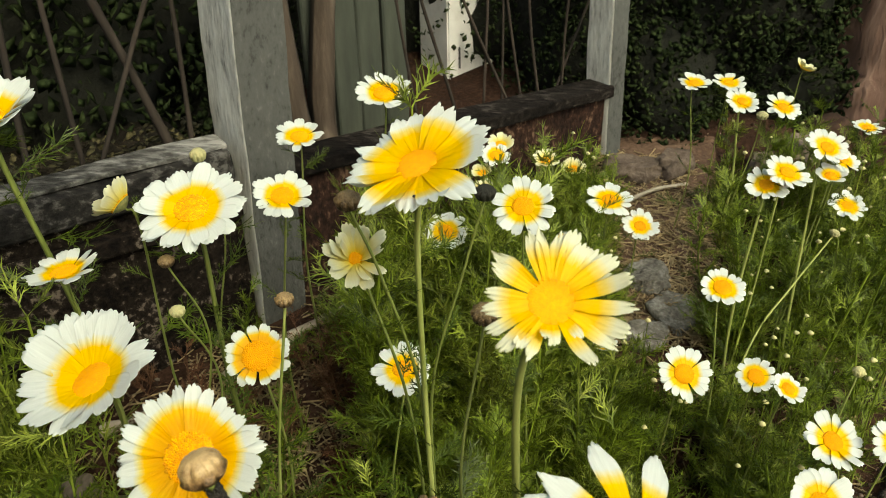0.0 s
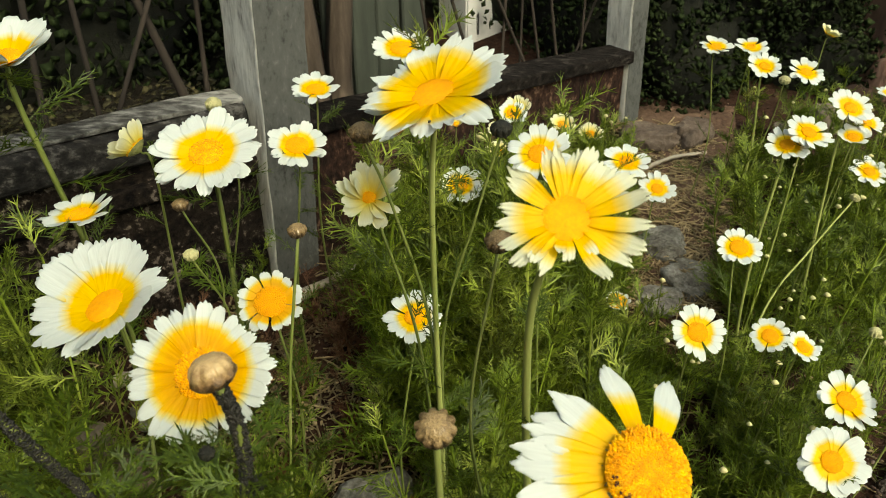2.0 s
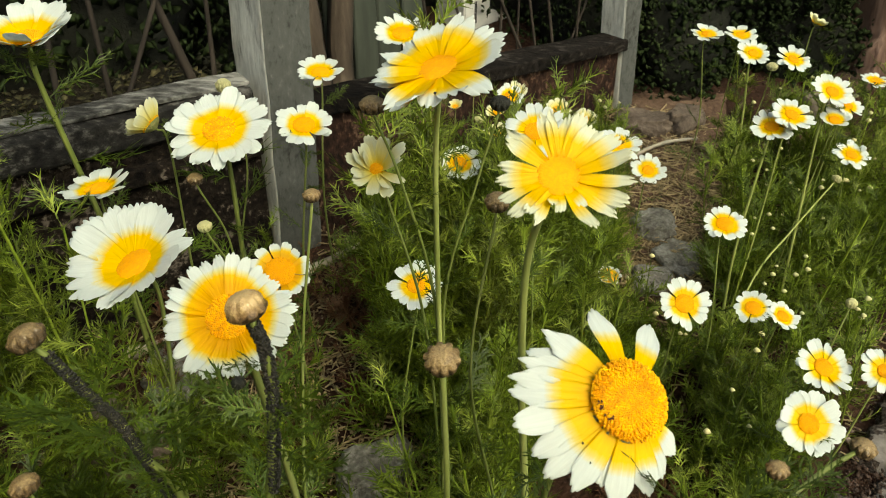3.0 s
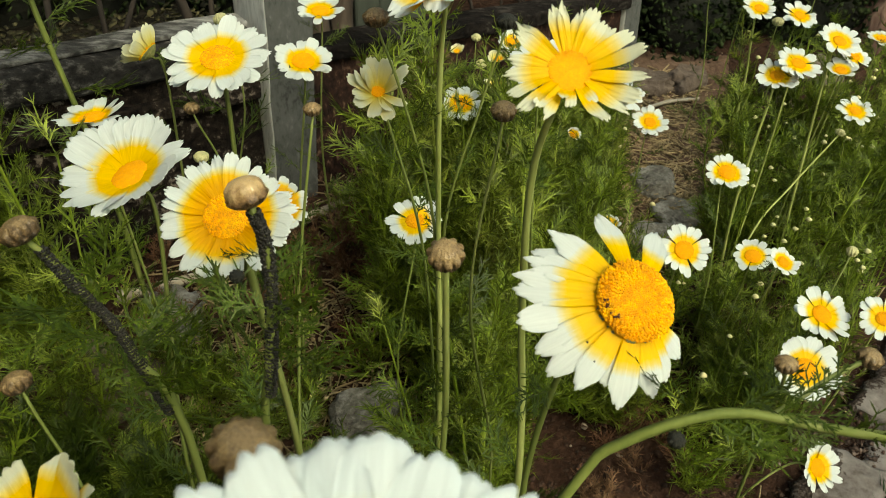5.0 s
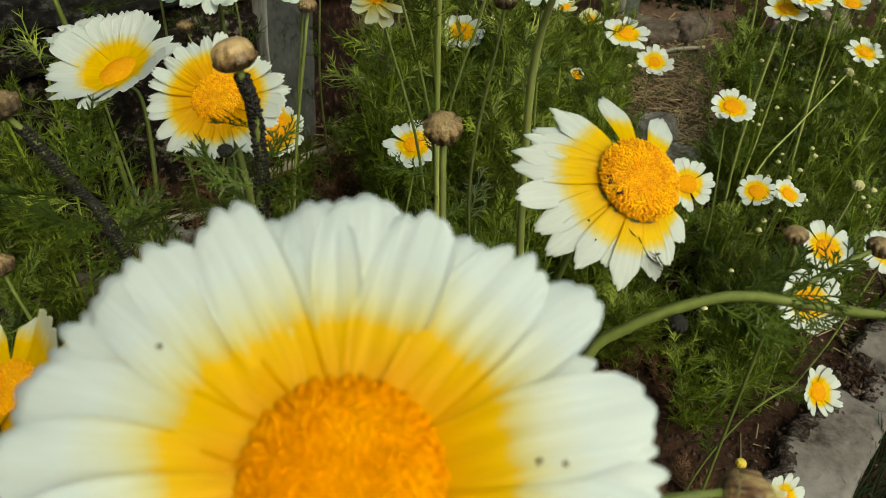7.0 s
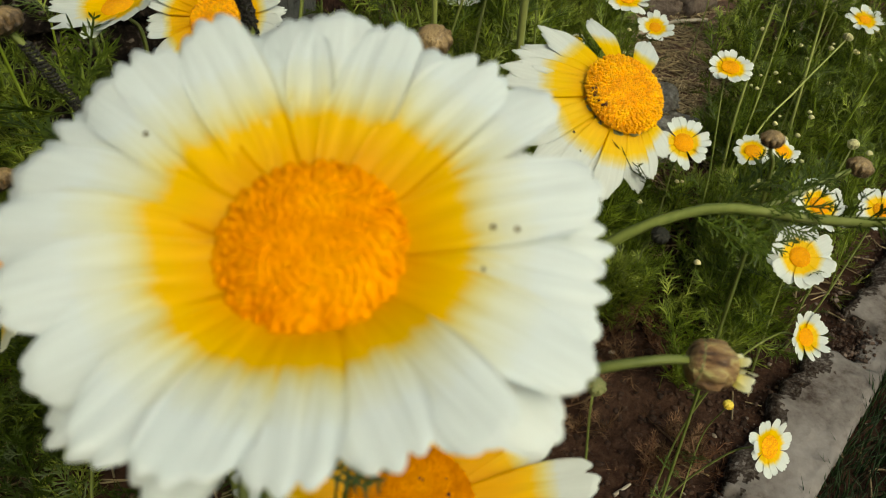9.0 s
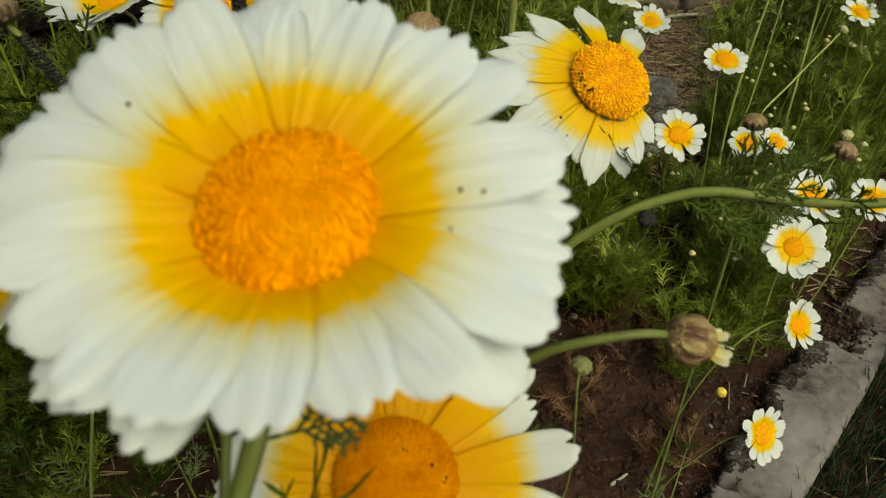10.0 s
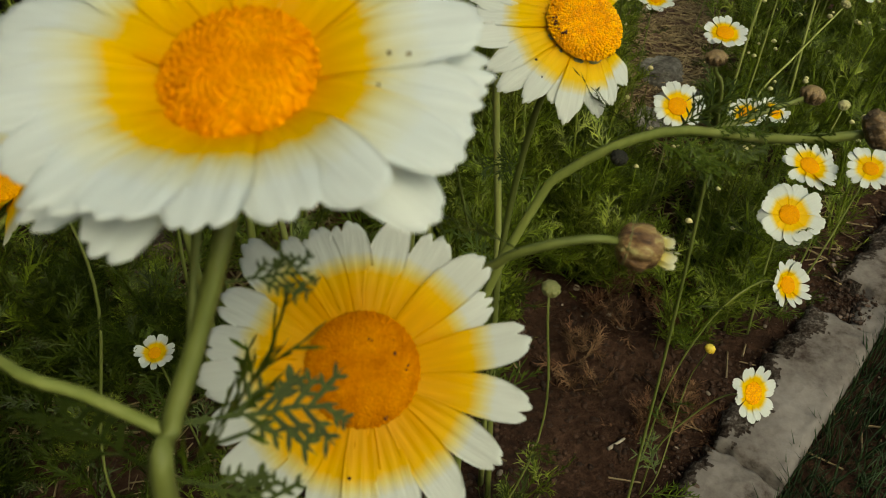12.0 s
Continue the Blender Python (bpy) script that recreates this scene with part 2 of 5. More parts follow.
M_WALL_RED = surface("rusty_board", [(0.010, 0.006, 0.005), (0.021, 0.011, 0.009), (0.036, 0.018, 0.013), (0.14, 0.085, 0.06)], 12, 130, 0.85, 0.8, 0.004, (1, 1, 0.6), grit=0.85, gloss=0.1, spread=0.15)
M_STAKE = surface("brown_stake", [(0.014, 0.010, 0.008), (0.028, 0.020, 0.016), (0.06, 0.045, 0.036)], 18, 90, 0.9, 0.5, 0.002, (1, 1, 0.15), thing=0.25)
M_BARK = surface("bark", [(0.03, 0.017, 0.012), (0.17, 0.098, 0.075), (0.36, 0.24, 0.19)], 8, 50, 0.92, 0.9, 0.012, (1, 1, 0.2))
M_TRUNK = surface("shrub_bark", [(0.020, 0.014, 0.010), (0.065, 0.047, 0.036), (0.16, 0.125, 0.10)], 14, 70, 0.92, 0.9, 0.008, (1, 1, 0.2))
M_DRY = surface("dry_brown_leaf", [(0.05, 0.022, 0.012), (0.13, 0.062, 0.035), (0.24, 0.15, 0.085)], 9, 45, 0.7, 0.25, 0.001, island=0.4, through_light=0.15, gloss=0.15)

M_HEDGE = surface("hedge_leaf", [(0.010, 0.016, 0.006), (0.022, 0.033, 0.011), (0.045, 0.058, 0.022)], 9, 60, 0.7, 0.2, 0.002, island=0.3, through_light=0.15, gloss=0.1)
# near-black: the shade deep inside the hedges is put into this colour
M_HEDGE_SHADE = surface("hedge_inner_shade", [(0.004, 0.0045, 0.003), (0.008, 0.0085, 0.005), (0.016, 0.015, 0.010)], 9, 40, 0.95, 0.8, 0.02)
M_LITTER = surface("leaf_litter", [(0.012, 0.011, 0.004), (0.040, 0.035, 0.013), (0.10, 0.08, 0.034)], 30, 120, 0.7, 0.3, 0.001, island=0.45)
M_GRASS = surface("grass_blade", [(0.011, 0.026, 0.008), (0.024, 0.048, 0.014), (0.055, 0.088, 0.028)], 12, 80, 0.5, 0.2, 0.001, island=0.35, through_light=0.25)
M_BOARD = surface("grey_green_board", [(0.02, 0.025, 0.02), (0.05, 0.056, 0.045), (0.085, 0.092, 0.075)], 6, 60, 0.85, 0.4, 0.003, (1, 1, 0.15), thing=0.15)
M_PLASTER = surface("pale_plaster", [(0.48, 0.46, 0.44), (0.70, 0.68, 0.66), (0.80, 0.78, 0.76)], 3, 40, 0.9, 0.3, 0.004)
M_DARK = surface("dark_opening", [(0.012, 0.012, 0.012), (0.03, 0.028, 0.026)], 6, 60, 0.4, 0.1, 0.001)


# ---- building helpers ----
def mesh_of(name, verts, faces, material, smooth=True):
    me = bpy.data.meshes.new(name)
    me.from_pydata([tuple(v) for v in verts] if not isinstance(verts, np.ndarray) else verts, [], faces)
    if smooth:
        me.polygons.foreach_set("use_smooth", [True] * len(me.polygons))
    me.materials.append(material)
    me.update()
    return me


def part(name, data, parent, m=None, label=""):
    ob = new(name, data)
    ob.parent = parent
    if m is not None:
        ob.matrix_basis = m
    return tagged(ob, label)


def bm_mesh(name, bm, material, smooth=False):
    me = bpy.data.meshes.new(name)
    bm.normal_update()
    bm.to_mesh(me)
    bm.free()
    if smooth:
        me.polygons.foreach_set("use_smooth", [True] * len(me.polygons))
    me.materials.append(material)
    return me


def turn_to(direction):
    """The turn that brings +z to a direction."""
    return Vector(direction).to_track_quat("Z", "Y").to_matrix().to_4x4()


def soil_height(x, y):
    """The bed rises gently away from the path edge and flattens out behind."""
    y2 = min(max(y, -1.5), 1.8)
    z = 0.124 * y2 - 0.018
    near = max(0.0, 1 - max(abs(x), abs(y - 0.5)) / 2.2)
    p = Vector((x, y, 0))
    return z + near * (0.014 * noise.noise(p * 6) + 0.008 * noise.noise(p * 19) + 0.004 * noise.noise(p * 55))


def spline(points, n):
    """n + 1 places on a smooth line through the points."""
    p = [Vector(q) for q in points]
    p = [2 * p[0] - p[1]] + p + [2 * p[-1] - p[-2]]
    out = []
    for k in range(n + 1):
        s = k / n * (len(p) - 3)
        i = min(int(s), len(p) - 4)
        t = s - i
        a, b, c, d = p[i : i + 4]
        out.append(0.5 * (2 * b + (c - a) * t + (2 * a - 5 * b + 4 * c - d) * t * t + (3 * b - a - 3 * c + d) * t**3))
    return out


def tube(points, r0, r1, sides=8, n=18, rib=0.12, knobs=0.0, seed=0):
    """Verts and faces of a ribbed, tapering stem through the points."""
    rng = random.Random(seed)
    line = spline(points, n)
    verts, faces = [], []
    ref = Vector((0.3, 1, 0.1)).normalized()
    for i, p in enumerate(line):
        d = (line[min(i + 1, n)] - line[max(i - 1, 0)]).normalized()
        a = d.cross(ref).normalized()
        b = d.cross(a)
        r = r0 + (r1 - r0) * i / n
        r *= 1 + knobs * rng.uniform(-1, 1)
        for j in range(sides):
            t = 2 * math.pi * j / sides
            q = r * (1 + (rib if j % 2 else -rib))
            verts.append(p + q * (math.cos(t) * a + math.sin(t) * b))
    for i in range(n):
        for j in range(sides):
            k = (j + 1) % sides
            faces.append((i * sides + j, i * sides + k, (i + 1) * sides + k, (i + 1) * sides + j))
    faces.append(tuple(range(sides))[::-1])
    faces.append(tuple(n * sides + j for j in range(sides)))
    return verts, faces


# ---- flower pieces, shared between the plants ----
def petal_mesh(name, material, seed, tip=0.0, curl=0.0, teeth=1.0, foot=0.45, point=0.0, fine=False, arch=0.0):
    """One ray floret, 1 long and about 0.4 wide: narrow foot, broad blade, two grooves, and an end cut into three teeth; it has two skins and a rim."""
    rng = random.Random(seed)
    nu, nv = (11, 12) if fine else (6, 6)
    cuts = [teeth * rng.uniform(0.02, 0.12) for _ in range(2)]
    shift, twist = rng.uniform(-0.05, 0.05), rng.uniform(-0.12, 0.12)
    wave, skew = rng.uniform(0, 6.28), rng.uniform(-0.05, 0.05)
    power = 2.5 - 1.3 * min(1, point * 3)
    verts, faces = [], []
    for side in (0, 1):
        for i in range(nu + 1):
            u = i / nu
            u = u + 0.25 * u * (1 - u)
            for j in range(nv + 1):
                v = 2 * j / nv - 1
                width = 0.2 * (foot + (1 - foot) * math.sin(min(1, u / 0.66) * math.pi / 2) ** 1.15)
                width *= 1 - (0.10 + tip) * max(0, (u - 0.66) / 0.34) ** 2
                edge = (0.13 + point) * abs(v) ** power + skew * v
                edge += cuts[0] * math.exp(-(((v - 0.333) / 0.15) ** 2)) + cuts[1] * math.exp(-(((v + 0.333) / 0.15) ** 2))
                x = u * (1 - edge * max(0, (u - 0.35) / 0.65) ** 1.6)
                y = width * v + shift * u * u
                z = 0.006 * math.cos(3 * math.pi * v) * math.sin(math.pi * min(1, u * 1.1)) + 0.012 * v * v * (1 - u)
                z += curl * u * u + arch * math.sin(math.pi * u) + twist * v * u * 0.25 + 0.012 * math.sin(wave + 7 * u) * v
                verts.append((x, y, z - 0.008 * side * (1 - 0.6 * u)))
    row, skin = nv + 1, (nu + 1) * (nv + 1)
    for i in range(nu):
        for j in range(nv):
            a = i * row + j
            faces.append((a, a + row, a + row + 1, a + 1))
            faces.append((skin + a, skin + a + 1, skin + a + row + 1, skin + a + row))
        for j in (0, nv):
            a = i * row + j
            q = (a, skin + a, skin + a + row, a + row)
            faces.append(q if j else q[::-1])
    for j in range(nv):
        a = nu * row + j
        faces.append((a, skin + a, skin + a + 1, a + 1))
    return mesh_of(name, verts, faces, material)


TIPS, CURLS = (0, 0.12, 0.04, 0.2, 0.0, 0.08), (0.02, -0.05, 0.08, -0.12, 0.0, 0.05)
PETAL_SET = {k: [petal_mesh("petal_" + k, m, 10 + s, TIPS[s], CURLS[s]) for s in range(6)] for k, m in PETALS.items()}
PETAL_FINE = {k: [petal_mesh("petal_" + k, PETALS[k], 30 + s, TIPS[s], CURLS[s], foot=0.56, fine=True) for s in range(6)] for k in ("white", "gold", "gold_ring", "star")}
PETAL_RAGGED = [petal_mesh("petal_ragged", PETALS["star"], 70 + s, (0.1, -0.12, 0.3, 0.0, 0.2, -0.05)[s], (0.10, -0.20, 0.05, 0.22, -0.12, -0.02)[s], 1.5, 0.6, (0.1, 0, 0.15, 0, 0.05, 0)[s], True) for s in range(6)]
PETAL_TORN = [petal_mesh("petal_torn", PETALS["gold"], 80 + s, (0.1, -0.1, 0.28, 0.0, 0.2, -0.05)[s], (0.08, -0.16, 0.05, 0.15, -0.12, -0.02)[s], 1.4, 0.5, (0.08, 0, 0.12, 0, 0.04, 0)[s], True) for s in range(6)]
PETAL_ROUND = [petal_mesh("petal_round", PETALS["round"], 90 + s, (0.02, 0.12, 0.05, 0.14, 0.08, 0.1)[s], (-0.04, -0.10, 0.02, -0.06, -0.02, 0.0)[s], 0.8, 0.60, fine=True, arch=0.05) for s in range(6)]
PETAL_BROAD = [petal_mesh("petal_broad", PETALS["gold_ring"], 50 + s, TIPS[s], CURLS[s] * 0.6, 0.9, 0.55, fine=True) for s in range(6)]
PETAL_LONG = [petal_mesh("petal_long", PETALS["dome"], 60 + s, (0.30, 0.15, 0.40, 0.25)[s], (-0.10, 0.04, -0.05, -0.14)[s], 0.8, 0.60, (0.06, 0.0, 0.14, 0.02)[s], True) for s in range(4)]


def disc_mesh(name, material, count, height, seed, ring=True, relief=1.0):
    """A flower's eye of radius 1: a dome set with small florets in spirals; the outer ones stand open, the middle ones are shut."""
    rng = random.Random(seed)
    verts, faces = [], []
    rings, sides = 6, 20

    def dome(r):
        return height * math.sqrt(max(0, 1 - r * r)) * (1 - 0.25 * math.exp(-(r / 0.35) ** 2))

    for i in range(rings + 1):
        r = i / rings * 0.98
        for j in range(sides):
            t = 2 * math.pi * j / sides
            verts.append((r * math.cos(t), r * math.sin(t), dome(r) - 0.03))
    for i in range(rings):
        for j in range(sides):
            k = (j + 1) % sides
            faces.append((i * sides + j, (i + 1) * sides + j, (i + 1) * sides + k, i * sides + k))
    for n in range(count):
        r = math.sqrt((n + 0.5) / count) * 0.97
        t = n * 2.39996 + rng.uniform(-0.05, 0.05)
        size = 0.92 / math.sqrt(count) * (0.8 + 0.45 * r) * rng.uniform(0.85, 1.1)
        lift = relief * size * (1.1 + 0.9 * r * ring) * rng.uniform(0.8, 1.15)
        at = Vector((r * math.cos(t), r * math.sin(t), dome(r) - 0.03))
        slope = Vector((math.cos(t) * r * 0.9, math.sin(t) * r * 0.9, 1 + 0.3 * (1 - r))).normalized()
        a = slope.cross(Vector((0.2, 0.9, 0.1))).normalized()
        b = slope.cross(a)
        base = len(verts)
        for h, w in ((0, 0.9), (0.75, 1.0), (1.0, 0.55)):
            for j in range(5):
                q = 2 * math.pi * j / 5 + n
                verts.append(at + slope * lift * h + size * w * (math.cos(q) * a + math.sin(q) * b))
        for h in range(2):
            for j in range(5):
                k = (j + 1) % 5
                faces.append((base + h * 5 + j, base + h * 5 + k, base + h * 5 + 5 + k, base + h * 5 + 5 + j))
        if r * ring > 0.62:
            verts.append(at + slope * lift * 0.6)
            faces += [(base + 10 + j, base + 10 + (j + 1) % 5, base + 15) for j in range(5)]
        else:
            faces.append(tuple(base + 10 + j for j in range(5)))
    return mesh_of(name, verts, faces, material)


DISC_FINE = disc_mesh("disc_fine", M_DISC_ORANGE, 460, 0.30, 1, True, 0.5)
DISC_GRAIN = disc_mesh("disc_grain", M_DISC_DEEP, 1500, 0.28, 6, False, 0.5)
DISC_DOME = disc_mesh("disc_dome", M_DISC, 1150, 0.45, 2, True, 1.15)
DISC_RING = disc_mesh("disc_ring", M_DISC, 420, 0.16, 3, True, 0.7)
DISC_SMOOTH = disc_mesh("disc_smooth", M_DISC_YELLOW, 520, 0.13, 5, False, 0.22)
DISC_FLAT = disc_mesh("disc_flat", M_DISC_YELLOW, 900, 0.07, 7, False, 0.10)
DISC_PLAIN = disc_mesh("disc_plain", M_DISC_YELLOW, 240, 0.20, 4, True, 0.7)


def cup_mesh(name, material, rows, bracts, ribs, shape):
    """A calyx or bud of radius 1, of one skin: overlapping bracts stand out of it as scales, with ribs over them."""
    verts, faces = [], []
    rings, sides = 6 * rows + 2, bracts * 6
    for i in range(rings + 1):
        s = i / rings
        r, z = shape(s)
        k = s * rows
        step = k - math.floor(k)
        for j in range(sides):
            t = 2 * math.pi * j / sides
            u = (j / 6 + 0.5 * (int(k) % 2)) % 1
            edge = 1 - abs(2 * u - 1)
            scale = 0.16 * step * min(1, edge * 2.2) - 0.05 * (edge < 0.12)
            q = r * (1 + scale * min(1, 6 * (1 - s) + 0.2) + ribs * (abs(math.cos(bracts * t / 2)) - 0.6) * math.sin(math.pi * min(1, s * 1.05)))
            verts.append((q * math.cos(t), q * math.sin(t), z))
    for i in range(rings):
        for j in range(sides):
            k = (j + 1) % sides
            faces.append((i * sides + j, i * sides + k, (i + 1) * sides + k, (i + 1) * sides + j))
    faces.append(tuple(rings * sides + j for j in range(sides)))
    faces.append(tuple(j for j in range(sides))[::-1])
    return mesh_of(name, verts, faces, material)


def calyx_shape(s):
    return 0.25 + 0.75 * math.sin(s * math.pi / 2), -0.55 * (1 - s) ** 1.3


def bud_shape(s):
    a = s * math.pi * 0.93
    return max(0.12, math.sin(min(a + 0.1, 3.1)) ** 0.75), -0.8 * math.cos(a)


CALYX = cup_mesh("calyx", M_CALYX, 2, 12, 0.02, calyx_shape)
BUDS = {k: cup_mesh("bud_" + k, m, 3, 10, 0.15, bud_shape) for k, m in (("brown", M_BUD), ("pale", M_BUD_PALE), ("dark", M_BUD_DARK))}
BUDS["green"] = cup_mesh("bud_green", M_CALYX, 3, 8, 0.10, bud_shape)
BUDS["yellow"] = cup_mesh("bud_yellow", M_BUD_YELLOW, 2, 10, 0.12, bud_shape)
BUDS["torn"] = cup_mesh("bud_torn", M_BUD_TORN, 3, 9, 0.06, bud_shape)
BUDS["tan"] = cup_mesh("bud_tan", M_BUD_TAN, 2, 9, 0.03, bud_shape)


# ---- feathery leaves ----
def blades_of(rng, pairs, teeth, slim=1.0, stretch=1.0, fan=(28, 58)):
    """The slips of one twice-cut leaf, 1 long along +x: rows of start, direction, length and width. Side slips rise steeply forward and some are missing."""
    rows = []
    bend, sway = rng.uniform(-0.3, 0.12), rng.uniform(-0.10, 0.10)

    def rib(s):
        return Vector((s, sway * s * s + 0.02 * math.sin(6 * s), bend * s * s))

    for i in range(pairs * 2 + 1):
        last = i == pairs * 2
        s = 0.94 if last else 0.14 + 0.80 * (i + rng.uniform(0, 0.8)) / (pairs * 2)
        if not last and rng.random() < 0.12:
            continue
        start = rib(s)
        ang = 0 if last else (1 if i % 2 else -1) * radians(rng.uniform(*fan))
        long = (0.36 * math.sin(min(1, 0.22 + s) * math.pi * 0.64) + 0.06) * stretch * rng.uniform(0.55, 1.3)
        d = Vector((math.cos(ang), math.sin(ang), rng.uniform(-0.3, 0.4))).normalized()
        rows.append((start, d, long, 0.027 * slim))
        for k in range(teeth):
            for sg in (-1, 1):
                if rng.random() < 0.2:
                    continue
                q = start + d * long * (0.25 + 0.55 * (k + rng.random() * 0.8) / teeth)
                a2 = ang + sg * radians(rng.uniform(22, 46))
                d2 = Vector((math.cos(a2), math.sin(a2), d.z + rng.uniform(-0.3, 0.3))).normalized()
                rows.append((q, d2, long * rng.uniform(0.28, 0.6), 0.024 * slim))
    for k in range(4):
        b, e = rib(k / 4), rib((k + 1) / 4)
        rows.append((b, (e - b).normalized(), (e - b).length * 1.12, 0.03 * slim))
    return rows


def blade_geometry(rows, full):
    """Each slip becomes a tapered three-edged blade."""
    verts, faces = [], []
    for start, d, long, w in rows:
        side = d.cross(Vector((0, 0, 1))).normalized()
        up = side.cross(d)
        base = len(verts)
        spots = ((0, 0.7), (0.6, 1.0)) if full else ((0, 0.9),)
        for s, k in spots:
            c = start + d * long * s
            verts += [c + side * w * k, c - side * w * k, c - up * w * k * 0.7]
        verts.append(start + d * long)
        if full:
            for j in range(3):
                k = (j + 1) % 3
                faces += [(base + j, base + k, base + 3 + k, base + 3 + j), (base + 3 + j, base + 3 + k, base + 6)]
        else:
            faces += [(base + 1, base + 2, base + 3), (base + 2, base, base + 3)]
    return verts, faces


leaf_rng = random.Random(21)
LEAVES = [mesh_of("leaf", *blade_geometry(blades_of(leaf_rng, 9, 2, 0.62), True), M_LEAF, False) for _ in range(9)]
LEAVES_SLIM = [mesh_of("leaf", *blade_geometry(blades_of(leaf_rng, 8, 2, 0.8), False), M_LEAF, False) for _ in range(6)]


def coarse_rows(rng):
    """A broad, twice-cut leaf lying flat: five pairs of side lobes, each with pointed teeth."""
    rows = [(Vector((0.2 * k, 0.02 * math.sin(3 * k), 0)), Vector((1, 0, 0)), 0.23, 0.022) for k in range(5)]
    for k in range(10):
        side, s = (1, -1)[k % 2], 0.34 + 0.62 * (k + rng.uniform(-0.3, 0.3)) / 10
        a = side * radians(rng.uniform(38, 58))
        long = 0.40 * (1 - 0.55 * abs(s - 0.55)) * rng.uniform(0.75, 1.15)
        start, d = Vector((s, 0, 0)), Vector((math.cos(a), math.sin(a), rng.uniform(-0.15, 0.15)))
        rows.append((start, d, long, 0.025))
        for q in (0.4, 0.7):
            for turn in (-1, 1):
                b = a + turn * radians(rng.uniform(35, 55))
                rows.append((start + d * long * q, Vector((math.cos(b), math.sin(b), d.z)), long * rng.uniform(0.30, 0.48), 0.019))
    return rows


COARSE_LEAF = mesh_of("leaf", *blade_geometry(coarse_rows(random.Random(4)), True), M_LEAF_DARK_SHADE, False)
SPRIGS = []
for _ in range(14):
    v, q = blade_geometry(blades_of(leaf_rng, 8, 1, 1.0, 1.35, (18, 46)), False)
    SPRIGS.append((np.array([tuple(p) for p in v]), np.array(q)))


class Stuff:
    """Gathers many small pieces into one mesh."""

    def __init__(self):
        self.verts, self.faces, self.count = [], [], 0

    def add(self, verts, faces):
        self.verts.append(np.asarray(verts, float))
        self.faces.append(np.asarray(faces, int) + self.count)
        self.count += len(verts)

    def place(self, verts, faces, m):
        a = np.array(m)
        self.add(verts @ a[:3, :3].T + a[:3, 3], faces)

    def build(self, name, material, label, category, smooth=False):
        me = bpy.data.meshes.new(name)
        v = np.concatenate(self.verts)
        f = np.concatenate(self.faces)
        me.vertices.add(len(v))
        me.vertices.foreach_set("co", v.ravel())
        me.loops.add(f.size)
        me.loops.foreach_set("vertex_index", f.ravel())
        me.polygons.add(len(f))
        me.polygons.foreach_set("loop_start", np.arange(len(f)) * f.shape[1])
        me.polygons.foreach_set("loop_total", np.full(len(f), f.shape[1]))
        if smooth:
            me.polygons.foreach_set("use_smooth", [True] * len(f))
        me.update(calc_edges=True)
        me.validate()
        me.materials.append(material)
        return tagged(new(name, me), label, category, kind="stuff")


# ---- the ground ----
def spaced(a, b, fine, far):
    """Dense coordinates from a to b, then wider and wider out to far."""
    inner = list(np.arange(a, b, fine))
    low, high, step = [a], [b], fine * 2
    while high[-1] < far:
        low.append(low[-1] - step)
        high.append(high[-1] + step)
        step *= 1.6
    return low[:0:-1] + inner + high


def build_ground():
    xs, ys = spaced(-1.0, 1.0, 0.014, 60), spaced(-0.4, 1.7, 0.014, 60)
    verts = [(x, y, soil_height(x, y)) for y in ys for x in xs]
    n = len(xs)
    faces = [(j * n + i, j * n + i + 1, (j + 1) * n + i + 1, (j + 1) * n + i) for j in range(len(ys) - 1) for i in range(n - 1)]
    tagged(new("ground", mesh_of("ground", verts, faces, M_SOIL)), "reddish brown crumbly garden soil of the flower bed", "soil", kind="structure")



def build_path():
    """A low crown of trodden, dry soil, sunk into the bed along its sides."""
    nx, ny = 26, 60
    verts = []
    for j in range(ny + 1):
        y = 0.70 + 0.62 * j / ny
        for i in range(nx + 1):
            u = 2 * i / nx - 1
            x = 0.275 + 0.14 * (y - 1.0) + u * (0.10 + 0.03 * noise.noise(Vector((y * 9, u, 0))))
            end = min(1.0, (y - 0.70) / 0.12, (1.32 - y) / 0.08)
            p = Vector((x, y, 0))
            verts.append((x, y, soil_height(x, y) - 0.008 + 0.013 * min(end, 2.2 * (1 - u * u)) + 0.003 * noise.noise(p * 70)))
    n = nx + 1
    faces = [(j * n + i, j * n + i + 1, (j + 1) * n + i + 1, (j + 1) * n + i) for j in range(ny) for i in range(nx)]
    tagged(new("path", mesh_of("path", verts, faces, M_PATH)), "trodden dry brown soil path past the wall", "path", kind="structure")


build_ground()
build_path()


def lump(rng, flat=0.7):
    """A rough pebble: eight-sided, two rings and two poles."""
    verts = [(0, 0, flat * rng.uniform(0.8, 1.1))]
    for z, r in ((0.45, 0.8), (-0.3, 0.95)):
        for j in range(6):
            t = 2 * math.pi * j / 6 + z
            q = r * rng.uniform(0.7, 1.2)
            verts.append((q * math.cos(t), q * math.sin(t), flat * z))
    verts.append((0, 0, -flat))
    faces = [(0, 1 + j, 1 + (j + 1) % 6) for j in range(6)]
    for j in range(6):
        k = (j + 1) % 6
        faces += [(1 + j, 7 + j, 7 + k), (1 + j, 7 + k, 1 + k), (7 + j, 13, 7 + k)]
    return np.array(verts), np.array(faces)


